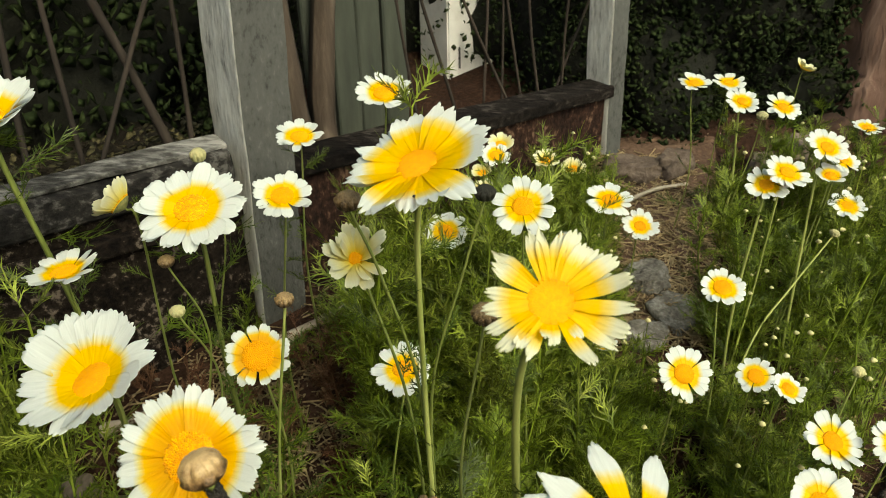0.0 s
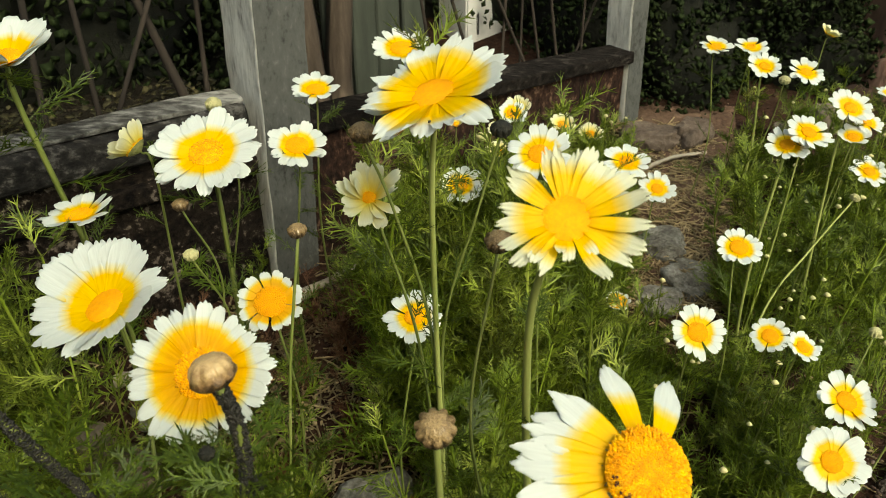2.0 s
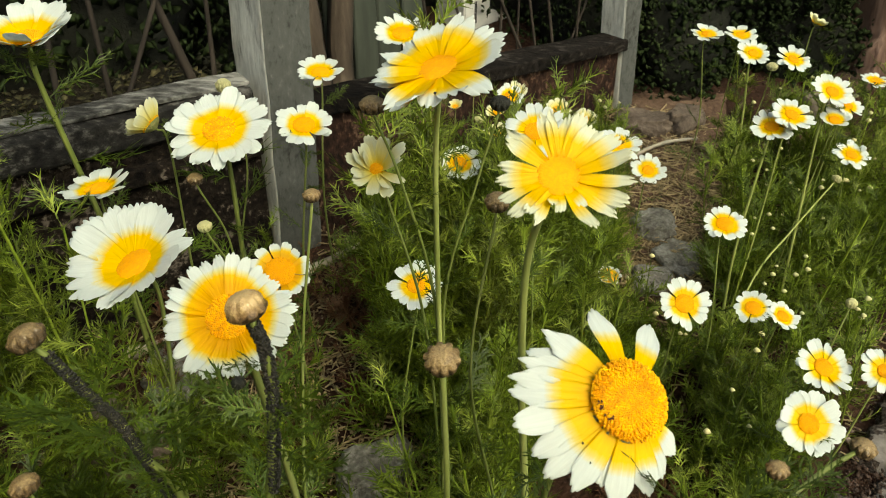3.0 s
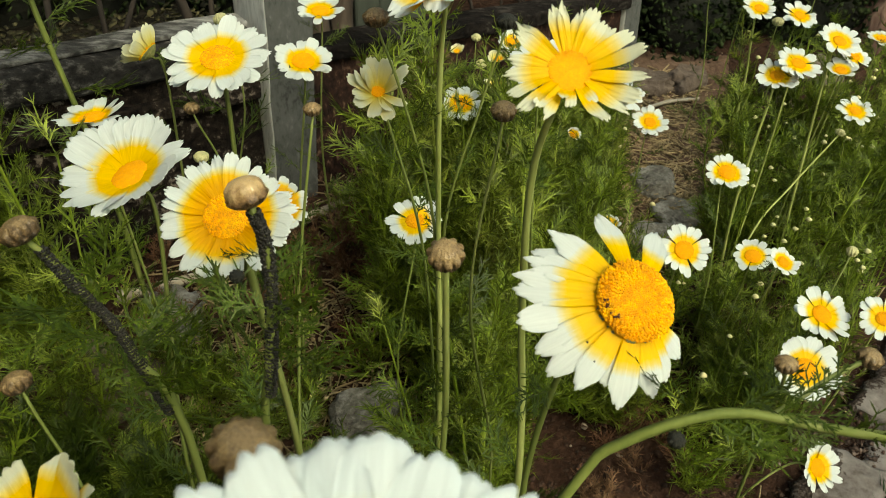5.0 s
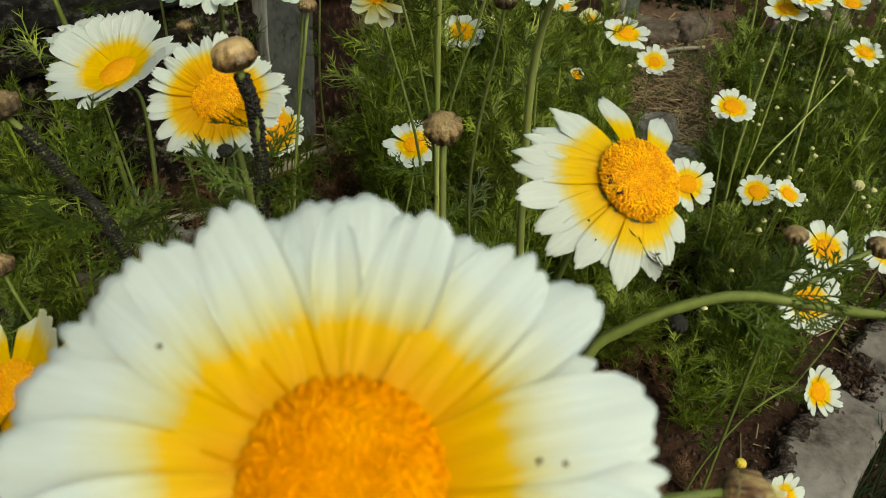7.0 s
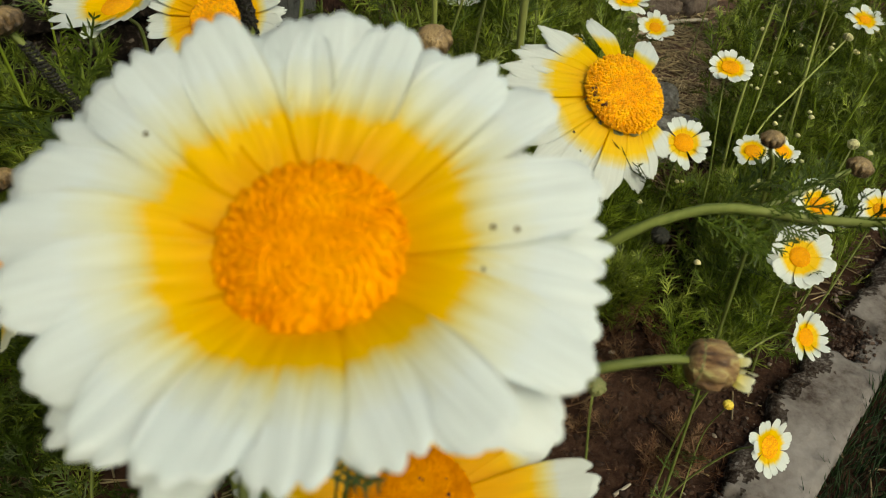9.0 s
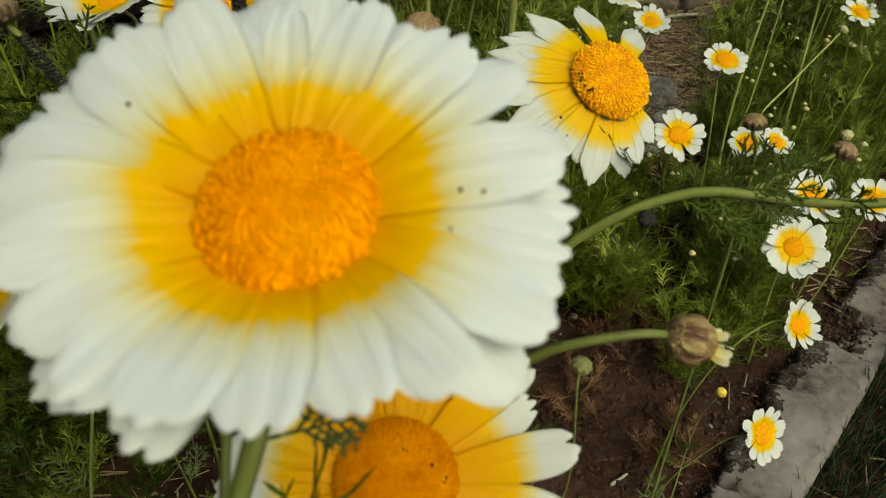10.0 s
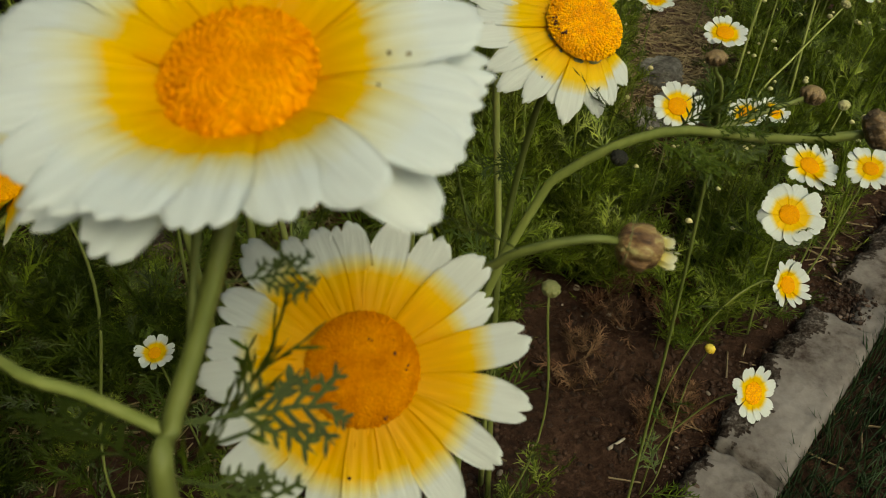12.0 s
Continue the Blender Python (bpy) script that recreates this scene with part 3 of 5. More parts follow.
def scatter_lumps(name, material, label, count, sizes, seed, area):
    rng = random.Random(seed)
    kinds = [lump(rng) for _ in range(8)]
    s = Stuff()
    for _ in range(count):
        x, y = rng.uniform(area[0], area[1]), rng.uniform(area[2], area[3])
        r = sizes[0] + (sizes[1] - sizes[0]) * rng.random() ** 3
        v, q = rng.choice(kinds)
        m = Matrix.Translation((x, y, soil_height(x, y) + 0.25 * r)) @ pose(0, 0, 0, rng.uniform(-25, 25), rng.uniform(-25, 25), rng.uniform(0, 360)) @ Matrix.Diagonal((r, r * rng.uniform(0.6, 1), r * 0.8, 1))
        s.place(v, q, m)
    return s.build(name, material, label, "soil")


scatter_lumps("soil_clods", M_CLOD, "crumbly reddish brown clods lying on the soil", 3200, (0.0012, 0.0065), 31, (-0.75, 0.55, 0.05, 1.35))
scatter_lumps("pebbles", M_PEBBLE, "small pale brown pebbles scattered on the soil", 380, (0.0015, 0.006), 32, (-0.6, 0.5, 0.1, 1.3))
scatter_lumps("soil_crumbs", M_CLOD, "fine reddish brown crumbs covering the bare soil", 3600, (0.0008, 0.0042), 33, (0.03, 0.32, 0.12, 0.52))


# ---- the concrete kerb, with grass beyond it ----
def kerb_line(s):
    """Inner edge of the kerb, s metres along it."""
    return Vector((0.222 + 0.556 * s, 0.236 + 0.831 * s, 0))


KERB_ACROSS = Vector((0.831, -0.556, 0))


def kerb_piece(s0, s1, inner, outer, rise, seed):
    """A cast length of kerb: flat worn top, one straight edge, one crumbled edge, broken ends."""
    mid = kerb_line((s0 + s1) / 2)
    mid.z = 0.124 * mid.y - 0.018
    n, k = max(20, int((s1 - s0) / 0.003)), 28
    bm = bmesh.new()
    grid = []
    for i in range(n + 1):
        row = []
        for j in range(-1, k + 2):
            c = min(max(j, 0), k) / k
            s = s0 + (s1 - s0) * i / n
            q = Vector((s * 28 + seed, c, 0))
            a = inner + 0.011 * noise.noise(Vector((s * 38, seed, 0))) + 0.005 * noise.noise(Vector((s * 130, seed, 2)))
            b = outer + 0.0012 * noise.noise(Vector((s * 60, seed, 5)))
            ends = 0.007 * noise.noise(Vector((c * 4, seed, 9 + (i > n / 2))))
            p = kerb_line(s + ends * (i in (0, n))) + KERB_ACROSS * (a + (b - a) * c)
            z = 0.124 * p.y - 0.018
            edge = min(1.0, min(c, 1 - c) * 9, min(i, n - i) / 3 + 0.2)
            worn = max(0.0, 0.30 - c) * 0.022 * max(0, noise.noise(q * 1.3) + 0.4)
            top = rise + 0.0022 * noise.noise(p * 40) + 0.0012 * noise.noise(p * 130) - worn - 0.005 * (1 - edge) ** 2
            row.append(bm.verts.new((p.x - mid.x, p.y - mid.y, z - mid.z + (top if 0 <= j <= k else -0.05))))
        grid.append(row)
    for i in range(n):
        for j in range(k + 2):
            bm.faces.new((grid[i][j], grid[i + 1][j], grid[i + 1][j + 1], grid[i][j + 1]))
    for i in (0, n):
        low = [bm.verts.new((v.co.x, v.co.y, v.co.z - 0.06)) for v in grid[i][1:-1]]
        for j in range(k):
            bm.faces.new((grid[i][j + 1], grid[i][j + 2], low[j + 1], low[j]))
    bmesh.ops.recalc_face_normals(bm, faces=bm.faces)
    me = bm_mesh("kerb_stone", bm, M_KERB, True)
    me.materials.append(M_KERB_EDGE)
    for f in me.polygons:
        p = f.center + mid
        side = (p - kerb_line(0)).dot(KERB_ACROSS)
        f.material_index = int(side < inner + (outer - inner) * (0.24 + 0.34 * noise.noise(p * 26) + 0.2 * noise.noise(p * 90) + 0.12 * noise.noise(p * 220)))
    ob = new("kerb_stone", me)
    ob.location = mid
    tagged(ob, "pale grey concrete kerb with a crumbled edge beside grass", "kerb", "kerb of the flower bed")


for i, (a, b, inner, outer, rise) in enumerate(((-0.42, 0.052, -0.002, 0.066, 0.019), (0.058, 0.262, -0.003, 0.066, 0.022), (0.268, 0.318, 0.034, 0.065, 0.012), (0.322, 0.62, 0.006, 0.067, 0.022), (0.628, 1.0, 0.004, 0.072, 0.02))):
    kerb_piece(a, b, inner, outer, rise, 40 + i)


def rubble():
    """Crumbled concrete, dark grit and dead scraps along the broken edge and in the broken place."""
    rng = random.Random(61)
    kinds = [lump(rng) for _ in range(6)]
    s = Stuff()
    for k in range(2000):
        if k < 1200:
            along, across = rng.uniform(-0.2, 0.7), rng.gauss(-0.004, 0.009)
        else:
            along, across = rng.gauss(0.288, 0.022), rng.uniform(0.004, 0.05)
        p = kerb_line(along) + KERB_ACROSS * across
        high = 0.019 if across > 0.006 and k < 1200 else 0.010 + 0.006 * (k >= 1200)
        r = 0.0006 + 0.0034 * rng.random() ** 6
        v, q = rng.choice(kinds)
        m = Matrix.Translation((p.x, p.y, 0.124 * p.y - 0.018 + high * rng.uniform(0.4, 1) + 0.3 * r)) @ pose(0, 0, 0, rng.uniform(-40, 40), rng.uniform(-40, 40), rng.uniform(0, 360)) @ Matrix.Diagonal((r, r * rng.uniform(0.5, 1), r * 0.8, 1))
        s.place(v, q, m)
    s.build("rubble", M_RUBBLE, "dark grit and crumbled concrete along the kerb", "rubble")


rubble()


def grass():
    rng = random.Random(5)
    s = Stuff()
    for _ in range(11000):
        along, across = rng.uniform(-0.4, 1.1), 0.066 + 0.5 * rng.random() ** 1.6
        p = kerb_line(along) + KERB_ACROSS * across
        p.z = soil_height(p.x, p.y) - 0.006
        long, w = rng.uniform(0.03, 0.075), rng.uniform(0.0005, 0.0011)
        az, lean = rng.uniform(0, 2 * math.pi), rng.uniform(0.15, 0.9)
        if across < 0.10:
            lean *= 0.5
            long *= 0.7
        d = Vector((math.cos(az) * lean, math.sin(az) * lean, 1)).normalized()
        side = Vector((-math.sin(az), math.cos(az), 0)) * w
        bend = Vector((math.cos(az), math.sin(az), -0.5)) * long * 0.35
        a, b, c = p, p + d * long * 0.55, p + d * long + bend * lean
        keel = Vector((math.cos(az), math.sin(az), 0)) * w * 0.7
        s.add([tuple(q) for q in (a + side, a - side, a + keel, b + side, b - side, b + keel, c)],
              [(0, 1, 4), (0, 4, 3), (1, 2, 5), (1, 5, 4), (2, 0, 3), (2, 3, 5), (3, 4, 6), (4, 5, 6), (5, 3, 6)])
    s.build("grass", M_GRASS, "dark green grass growing beside the kerb stones", "grass")


grass()


# ---- the low wall with its posts, a terrace behind it ----
WALL_AT, WALL_WAY = Vector((-0.262, 0.79, 0)), Vector((0.754, 0.657, 0)).normalized()
WALL_OUT = Vector((WALL_WAY.y, -WALL_WAY.x, 0))


def wall_frame(s, out, z):
    return WALL_AT + WALL_WAY * s + WALL_OUT * out + Vector((0, 0, z))


def bar(name, material, s0, s1, out0, out1, lo, hi, bevel=0.004, cuts=14, bump=0.003, seed=0):
    """A long block set along the wall: lo and hi give the heights at its two ends."""
    bm = bmesh.new()
    v = [bm.verts.new(wall_frame(s, o, z[k])) for k, s in ((0, s0), (1, s1)) for o, z in ((out0, lo), (out1, lo), (out1, hi), (out0, hi))]
    for f in ((0, 1, 2, 3), (7, 6, 5, 4), (0, 4, 5, 1), (1, 5, 6, 2), (2, 6, 7, 3), (3, 7, 4, 0)):
        bm.faces.new([v[i] for i in f])
    bmesh.ops.recalc_face_normals(bm, faces=bm.faces)
    if bevel:
        bmesh.ops.bevel(bm, geom=[e for e in bm.edges], offset=bevel, segments=3, affect="EDGES", profile=0.55)
    bmesh.ops.subdivide_edges(bm, edges=[e for e in bm.edges if e.calc_length() > abs(s1 - s0) * 0.6], cuts=cuts)
    for q in bm.verts:
        p = q.co * 14 + Vector((seed, 0, 0))
        q.co += Vector((noise.noise(p), noise.noise(p + Vector((7, 0, 0))), noise.noise(p + Vector((0, 7, 0))))) * bump
    return bm_mesh(name, bm, material, False)


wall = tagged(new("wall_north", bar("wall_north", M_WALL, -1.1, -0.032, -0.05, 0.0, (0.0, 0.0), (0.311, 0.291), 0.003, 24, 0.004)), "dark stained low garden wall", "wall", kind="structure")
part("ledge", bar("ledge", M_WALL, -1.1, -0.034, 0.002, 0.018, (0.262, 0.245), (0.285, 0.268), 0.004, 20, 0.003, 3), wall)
tagged(new("wall_east", bar("wall_east", M_WALL_RED, 0.032, 0.618, -0.05, -0.006, (0.03, 0.06), (0.270, 0.242), 0.003, 20, 0.002)), "rusty dark red-brown board wall", "wall", kind="structure")
tagged(new("coping_beam", bar("coping_beam", M_COPING, -1.1, -0.034, -0.035, 0.016, (0.312, 0.292), (0.352, 0.334), 0.010, 24, 0.004, 5)), "weathered grey coping beam on the low wall", "coping")
tagged(new("coping_board", bar("coping_board", M_COPING_TOP, -1.1, -0.036, -0.033, 0.008, (0.3525, 0.3345), (0.3585, 0.3405), 0.002, 30, 0.003, 6)), "pale flaking grey board lying along the coping beam", "board")
tagged(new("coping_beam", bar("coping_beam", M_COPING_DARK, 0.034, 0.62, -0.046, 0.010, (0.271, 0.243), (0.292, 0.263), 0.004, 20, 0.003, 8)), "weathered grey coping board on the rusty wall", "coping")


def blocker_wall(name, x0, x1, y0, y1, top):
    """A plain dark wall, added where the view never goes to block skylight from the bed."""
    bm = bmesh.new()
    bmesh.ops.create_cube(bm, size=1)
    for v in bm.verts:
        v.co = Vector((x1 if v.co.x > 0 else x0, y1 if v.co.y > 0 else y0, top if v.co.z > 0 else -0.25))
    bmesh.ops.bevel(bm, geom=bm.edges[:], offset=0.006, segments=2, affect="EDGES")
    tagged(new(name, bm_mesh(name, bm, M_WALL)), "unseen dark wall added to block skylight from the bed", "wall", kind="structure")


# two added light blockers, not parts of the garden: they darken the left foliage
blocker_wall("blocker_west", -0.70, -0.62, -0.60, 0.15, 1.3)
blocker_wall("blocker_south", -0.70, 0.20, -0.69, -0.61, 1.15)


def post(s, width, deep, out, z0, z1, lean, seed):
    """A square concrete post with worn edges, its side face limewashed."""
    at = WALL_AT + WALL_WAY * s
    bm = bmesh.new()
    bmesh.ops.create_cube(bm, size=1)
    for v in bm.verts:
        v.co = Vector((v.co.x * width, v.co.y * deep, (v.co.z + 0.5) * (z1 - z0)))
    bmesh.ops.bevel(bm, geom=[e for e in bm.edges if abs((e.verts[0].co - e.verts[1].co).z) > 0.1], offset=0.004, segments=2, affect="EDGES", profile=0.6)
    bmesh.ops.subdivide_edges(bm, edges=[e for e in bm.edges if e.calc_length() > 0.3], cuts=30)
    for v in bm.verts:
        p = v.co * 22 + Vector((seed, 0, 0))
        v.co += Vector((noise.noise(p), noise.noise(p + Vector((5, 0, 0))), 0)) * 0.0022
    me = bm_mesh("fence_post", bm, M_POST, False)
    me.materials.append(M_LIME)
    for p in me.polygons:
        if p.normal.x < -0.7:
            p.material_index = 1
    ob = new("fence_post", me)
    back = deep / 2
    centre = at + WALL_OUT * (out - back)
    ob.matrix_world = Matrix.Translation((centre.x, centre.y, z0)) @ pose(0, 0, 0, lean[0], lean[1], 0) @ pose(0, 0, 0, 0, 0, math.degrees(math.atan2(WALL_WAY.y, WALL_WAY.x)))
    tagged(ob, "grey square concrete fence post set in the low wall", "fence post", "posts of the wall")


post(0.0, 0.062, 0.10, 0.012, 0.03, 1.3, (0, 2.6), 1)
post(0.637, 0.036, 0.055, 0.008, 0.06, 1.4, (0, -2.0), 2)


def terrace_top(s, back):
    """Level with the coping on one side of the tall post, lower on the other, where the board wall stands free."""
    high = 0.300 - 0.03 * (s + 0.4)
    low = 0.205 - 0.05 * s + 0.12 * back
    k = min(1.0, max(0.0, (s + 0.03) / 0.08))
    return high * (1 - k) + low * k


def terrace():
    """The raised ground held by the wall."""
    bm = bmesh.new()
    nx, ny = 60, 24
    grid = [[None] * (ny + 1) for _ in range(nx + 1)]
    for i in range(nx + 1):
        for j in range(ny + 1):
            s, back = -1.6 + 2.2 * i / nx, -0.04 - 3.0 * (j / ny) ** 1.6
            p = wall_frame(s, back, 0)
            grid[i][j] = bm.verts.new((p.x, p.y, terrace_top(s, back) + 0.012 * noise.noise(p * 9)))
    for i in range(nx):
        for j in range(ny):
            bm.faces.new((grid[i][j], grid[i + 1][j], grid[i + 1][j + 1], grid[i][j + 1]))
    bmesh.ops.recalc_face_normals(bm, faces=bm.faces)
    tagged(new("terrace_ground", bm_mesh("terrace_ground", bm, M_MULCH, True)), "dark raised soil behind the low wall", "soil", kind="structure")


terrace()


def flat_leaves(name, material, label, count, seed, where, sizes, category="leaves"):
    """Many small broad leaves, each a folded six-cornered blade."""
    rng = random.Random(seed)
    s = Stuff()
    for _ in range(count):
        p, tilt = where(rng)
        r = rng.uniform(*sizes)
        w = rng.uniform(0.5, 0.8)
        v = np.array([(0, 0, 0), (0.35, -0.5 * w, 0.08), (0.8, -0.3 * w, 0.05), (1, 0, -0.1), (0.8, 0.3 * w, 0.05), (0.35, 0.5 * w, 0.08), (0.5, 0, -0.06)])
        v = np.concatenate([v, v[6:7] - (0, 0, 0.05)])
        q = np.array([(0, 1, 6), (1, 2, 6), (2, 3, 6), (3, 4, 6), (4, 5, 6), (5, 0, 6), (1, 0, 7), (2, 1, 7), (3, 2, 7), (4, 3, 7), (5, 4, 7), (0, 5, 7)])
        m = Matrix.Translation(p) @ pose(0, 0, 0, rng.uniform(-tilt, tilt), rng.uniform(-tilt, tilt), rng.uniform(0, 360)) @ Matrix.Scale(r, 4)
        s.place(v, q, m)
    return s.build(name, material, label, category)


def on_terrace(rng):
    s, back = rng.uniform(-1.0, 0.0) if rng.random() < 0.85 else rng.uniform(0, 0.55), -0.045 - 0.12 * rng.random()
    p = wall_frame(s, back, 0)
    p.z = terrace_top(s, back) + rng.uniform(0, 0.04)
    return p, 40


flat_leaves("leaf_litter", M_LITTER, "dim yellow-green fallen leaves and low weeds on the terrace", 2000, 71, on_terrace, (0.006, 0.015), "leaf litter")


def stake(s0, z0, s1, z1, back, r, seed):
    """A thin stake from a place on the wall's line up through a second one, carried on to its top."""
    p = wall_frame(s0, -back, z0 - 0.03)
    t = wall_frame(s0, -back, z0).lerp(wall_frame(s1, -back - 0.01, z1), 5.5)
    rng = random.Random(seed)
    mids = [p.lerp(t, k) + Vector((rng.uniform(-0.004, 0.004), rng.uniform(-0.004, 0.004), 0)) for k in (0.3, 0.6)]
    ob = new("garden_stake", mesh_of("garden_stake", *tube([p, *mids, t], r, r * 0.8, 7, 10, 0.06, 0.1, seed), M_STAKE))
    tagged(ob, "thin brown wooden stake stuck in the terrace soil", "stake", "stakes along the wall")


for i, (s0, z0, s1, z1, back, r) in enumerate(((-0.243, 0.325, -0.230, 0.44, 0.05, 0.0036), (-0.184, 0.32, -0.181, 0.44, 0.05, 0.0032), (-0.187, 0.32, -0.123, 0.43, 0.045, 0.0030), (-0.061, 0.31, -0.053, 0.42, 0.05, 0.0032), (-0.070, 0.31, -0.101, 0.42, 0.06, 0.0058),
                                               (0.374, 0.25, 0.345, 0.354, 0.08, 0.0028), (0.419, 0.25, 0.43, 0.35, 0.085, 0.0025), (0.484, 0.24, 0.438, 0.338, 0.075, 0.0026), (0.503, 0.24, 0.491, 0.33, 0.08, 0.0024), (0.541, 0.235, 0.534, 0.322, 0.08, 0.0026),
                                               (0.561, 0.235, 0.612, 0.31, 0.085, 0.0024), (0.587, 0.235, 0.600, 0.31, 0.08, 0.0024), (0.30, 0.26, 0.29, 0.36, 0.09, 0.0026), (0.462, 0.24, 0.468, 0.34, 0.09, 0.0022))):
    stake(s0, z0, s1, z1, back, r, 80 + i)


def trunk(points, r0, r1, label, seed, sides=14, bark=None):
    rng = random.Random(seed)
    ob = new("tree", None)
    ob.location = points[0]
    o = Vector(points[0])
    part("trunk", mesh_of("trunk", *tube([Vector(p) - o for p in points], r0, r1, sides, 24, 0.10, 0.06, seed), bark or M_BARK), ob)
    end = Vector(points[-1]) - o
    for k in range(3):
        d = Vector((rng.uniform(-0.4, 0.4), rng.uniform(-0.1, 0.4), rng.uniform(0.4, 0.7)))
        part("limb", mesh_of("limb", *tube([end * 0.8, end * 0.9 + d * 0.4, end + d], r1 * 0.6, r1 * 0.2, 8, 10, 0.1, 0.08, seed + k), bark or M_BARK), ob)
    tagged(ob, label, "tree trunk")


trunk([wall_frame(0.16, -0.20, 0.18), wall_frame(0.155, -0.22, 0.36), wall_frame(0.13, -0.25, 0.9), wall_frame(0.10, -0.2, 1.4)], 0.017, 0.013, "dark brown thin shrub trunk behind the low wall", 3, bark=M_TRUNK)
trunk([wall_frame(0.215, -0.24, 0.17), wall_frame(0.235, -0.26, 0.33), wall_frame(0.33, -0.28, 0.9), wall_frame(0.38, -0.2, 1.4)], 0.021, 0.015, "dark brown leaning shrub trunk behind the low wall", 4, bark=M_TRUNK)
trunk([(0.755, 1.44, 0.10), (0.755, 1.45, 0.3), (0.77, 1.47, 0.8), (0.80, 1.5, 1.7)], 0.155, 0.11, "old tree trunk with dark furrowed bark", 5, 26)


# ---- what stands behind: boards, a pale house, dark hedges ----
def board_fence():
    ob = new("board_fence", None)
    at = wall_frame(0.345, -0.30, 0.12)
    ob.location = at
    for k in range(4):
        bm = bmesh.new()
        bmesh.ops.create_cube(bm, size=1)
        for v in bm.verts:
            v.co = Vector((v.co.x * 0.046, v.co.y * 0.014, (v.co.z + 0.5) * 1.3))
        bmesh.ops.bevel(bm, geom=bm.edges[:], offset=0.003, segments=1, affect="EDGES")
        m = Matrix.Translation(WALL_WAY * (k * 0.049 - 0.10) + WALL_OUT * (0.004 * (k % 2))) @ pose(0, 0, 0, 0, 0, 41)
        part("board", bm_mesh("board", bm, M_BOARD), ob, m)
    tagged(ob, "old grey-green wooden board fence behind the stakes", "fence")


board_fence()


def pillar():
    """A pale plastered garden pillar with dark gaps, seen between the stakes."""
    ob = new("garden_pillar", None)
    ob.location = wall_frame(0.655, -0.42, 0.08)
    turn = pose(0, 0, 0, 0, 0, 41)

    def block(name, material, x0, x1, z0, z1, y0, y1):
        bm = bmesh.new()
        bmesh.ops.create_cube(bm, size=1)
        for v in bm.verts:
            v.co = Vector((x0 + (v.co.x + 0.5) * (x1 - x0), y0 + (v.co.y + 0.5) * (y1 - y0), z0 + (v.co.z + 0.5) * (z1 - z0)))
        bmesh.ops.bevel(bm, geom=bm.edges[:], offset=0.003, segments=2, affect="EDGES")
        return part(name, bm_mesh(name, bm, material), ob, turn)

    block("shaft", M_PLASTER, -0.055, 0.068, 0, 0.95, 0, 0.1)
    block("cap", M_STONE, -0.065, 0.078, 0.951, 0.985, -0.01, 0.11)
    for x, z in ((-0.03, 0.10), (0.015, 0.19), (-0.012, 0.24), (0.04, 0.13), (0.042, 0.25)):
        block("gap", M_DARK, x, x + 0.007, z, z + 0.05, -0.003, 0.01)
    tagged(ob, "pale plastered garden pillar with dark gaps behind the wall", "pillar")


pillar()


def hedge(name, label, middle, half, count, seed, sizes=(0.012, 0.028), grain=0.35, turn=0):
    """A thick shrub: a lumpy near-black core, coloured as the shade inside, and a coat of small leaves with gaps."""
    ob = new(name, None)
    ob.matrix_world = Matrix.Translation(middle) @ pose(0, 0, 0, 0, 0, turn)
    rng = random.Random(seed)
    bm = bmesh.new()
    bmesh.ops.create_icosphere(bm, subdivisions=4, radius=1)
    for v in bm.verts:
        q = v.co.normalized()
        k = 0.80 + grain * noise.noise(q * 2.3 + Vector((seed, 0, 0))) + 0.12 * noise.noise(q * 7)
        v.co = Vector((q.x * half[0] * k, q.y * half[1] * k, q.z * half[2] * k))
    part("core", bm_mesh("core", bm, M_HEDGE_SHADE, True), ob)
    s = Stuff()
    for _ in range(count):
        q = Vector((rng.gauss(0, 1), rng.gauss(0, 1), rng.gauss(0, 1))).normalized()
        if q.y > 0.5:
            q.y = -q.y
        k = 0.80 + grain * noise.noise(q * 2.3 + Vector((seed, 0, 0))) + 0.12 * noise.noise(q * 7) + rng.uniform(-0.05, 0.16)
        p = Vector((q.x * half[0] * k, q.y * half[1] * k, q.z * half[2] * k))
        r, w = rng.uniform(*sizes), rng.uniform(0.5, 0.9)
        v = np.array([(0, 0, 0), (0.4, -0.5 * w, 0.08), (1, 0, -0.1), (0.4, 0.5 * w, 0.08), (0.45, 0, -0.1)])
        f = np.array([(0, 1, 4), (1, 2, 4), (2, 3, 4), (3, 0, 4), (0, 3, 1), (1, 3, 2)])
        m = Matrix.Translation(p) @ turn_to(q) @ pose(0, 0, 0, rng.uniform(-60, 60), rng.uniform(-60, 60), rng.uniform(0, 360)) @ Matrix.Scale(r, 4)
        s.place(v, f, m)
    leaves = s.build("leaves", M_HEDGE, "", "")
    leaves.parent = ob
    tagged(ob, label, "hedge")


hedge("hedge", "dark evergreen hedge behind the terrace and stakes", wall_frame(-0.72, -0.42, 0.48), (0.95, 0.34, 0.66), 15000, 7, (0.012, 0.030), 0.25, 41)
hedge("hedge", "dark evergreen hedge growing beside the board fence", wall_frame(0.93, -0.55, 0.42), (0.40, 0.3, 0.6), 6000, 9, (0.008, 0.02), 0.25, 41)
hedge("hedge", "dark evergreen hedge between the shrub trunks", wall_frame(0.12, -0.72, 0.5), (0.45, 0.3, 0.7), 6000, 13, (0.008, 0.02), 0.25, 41)
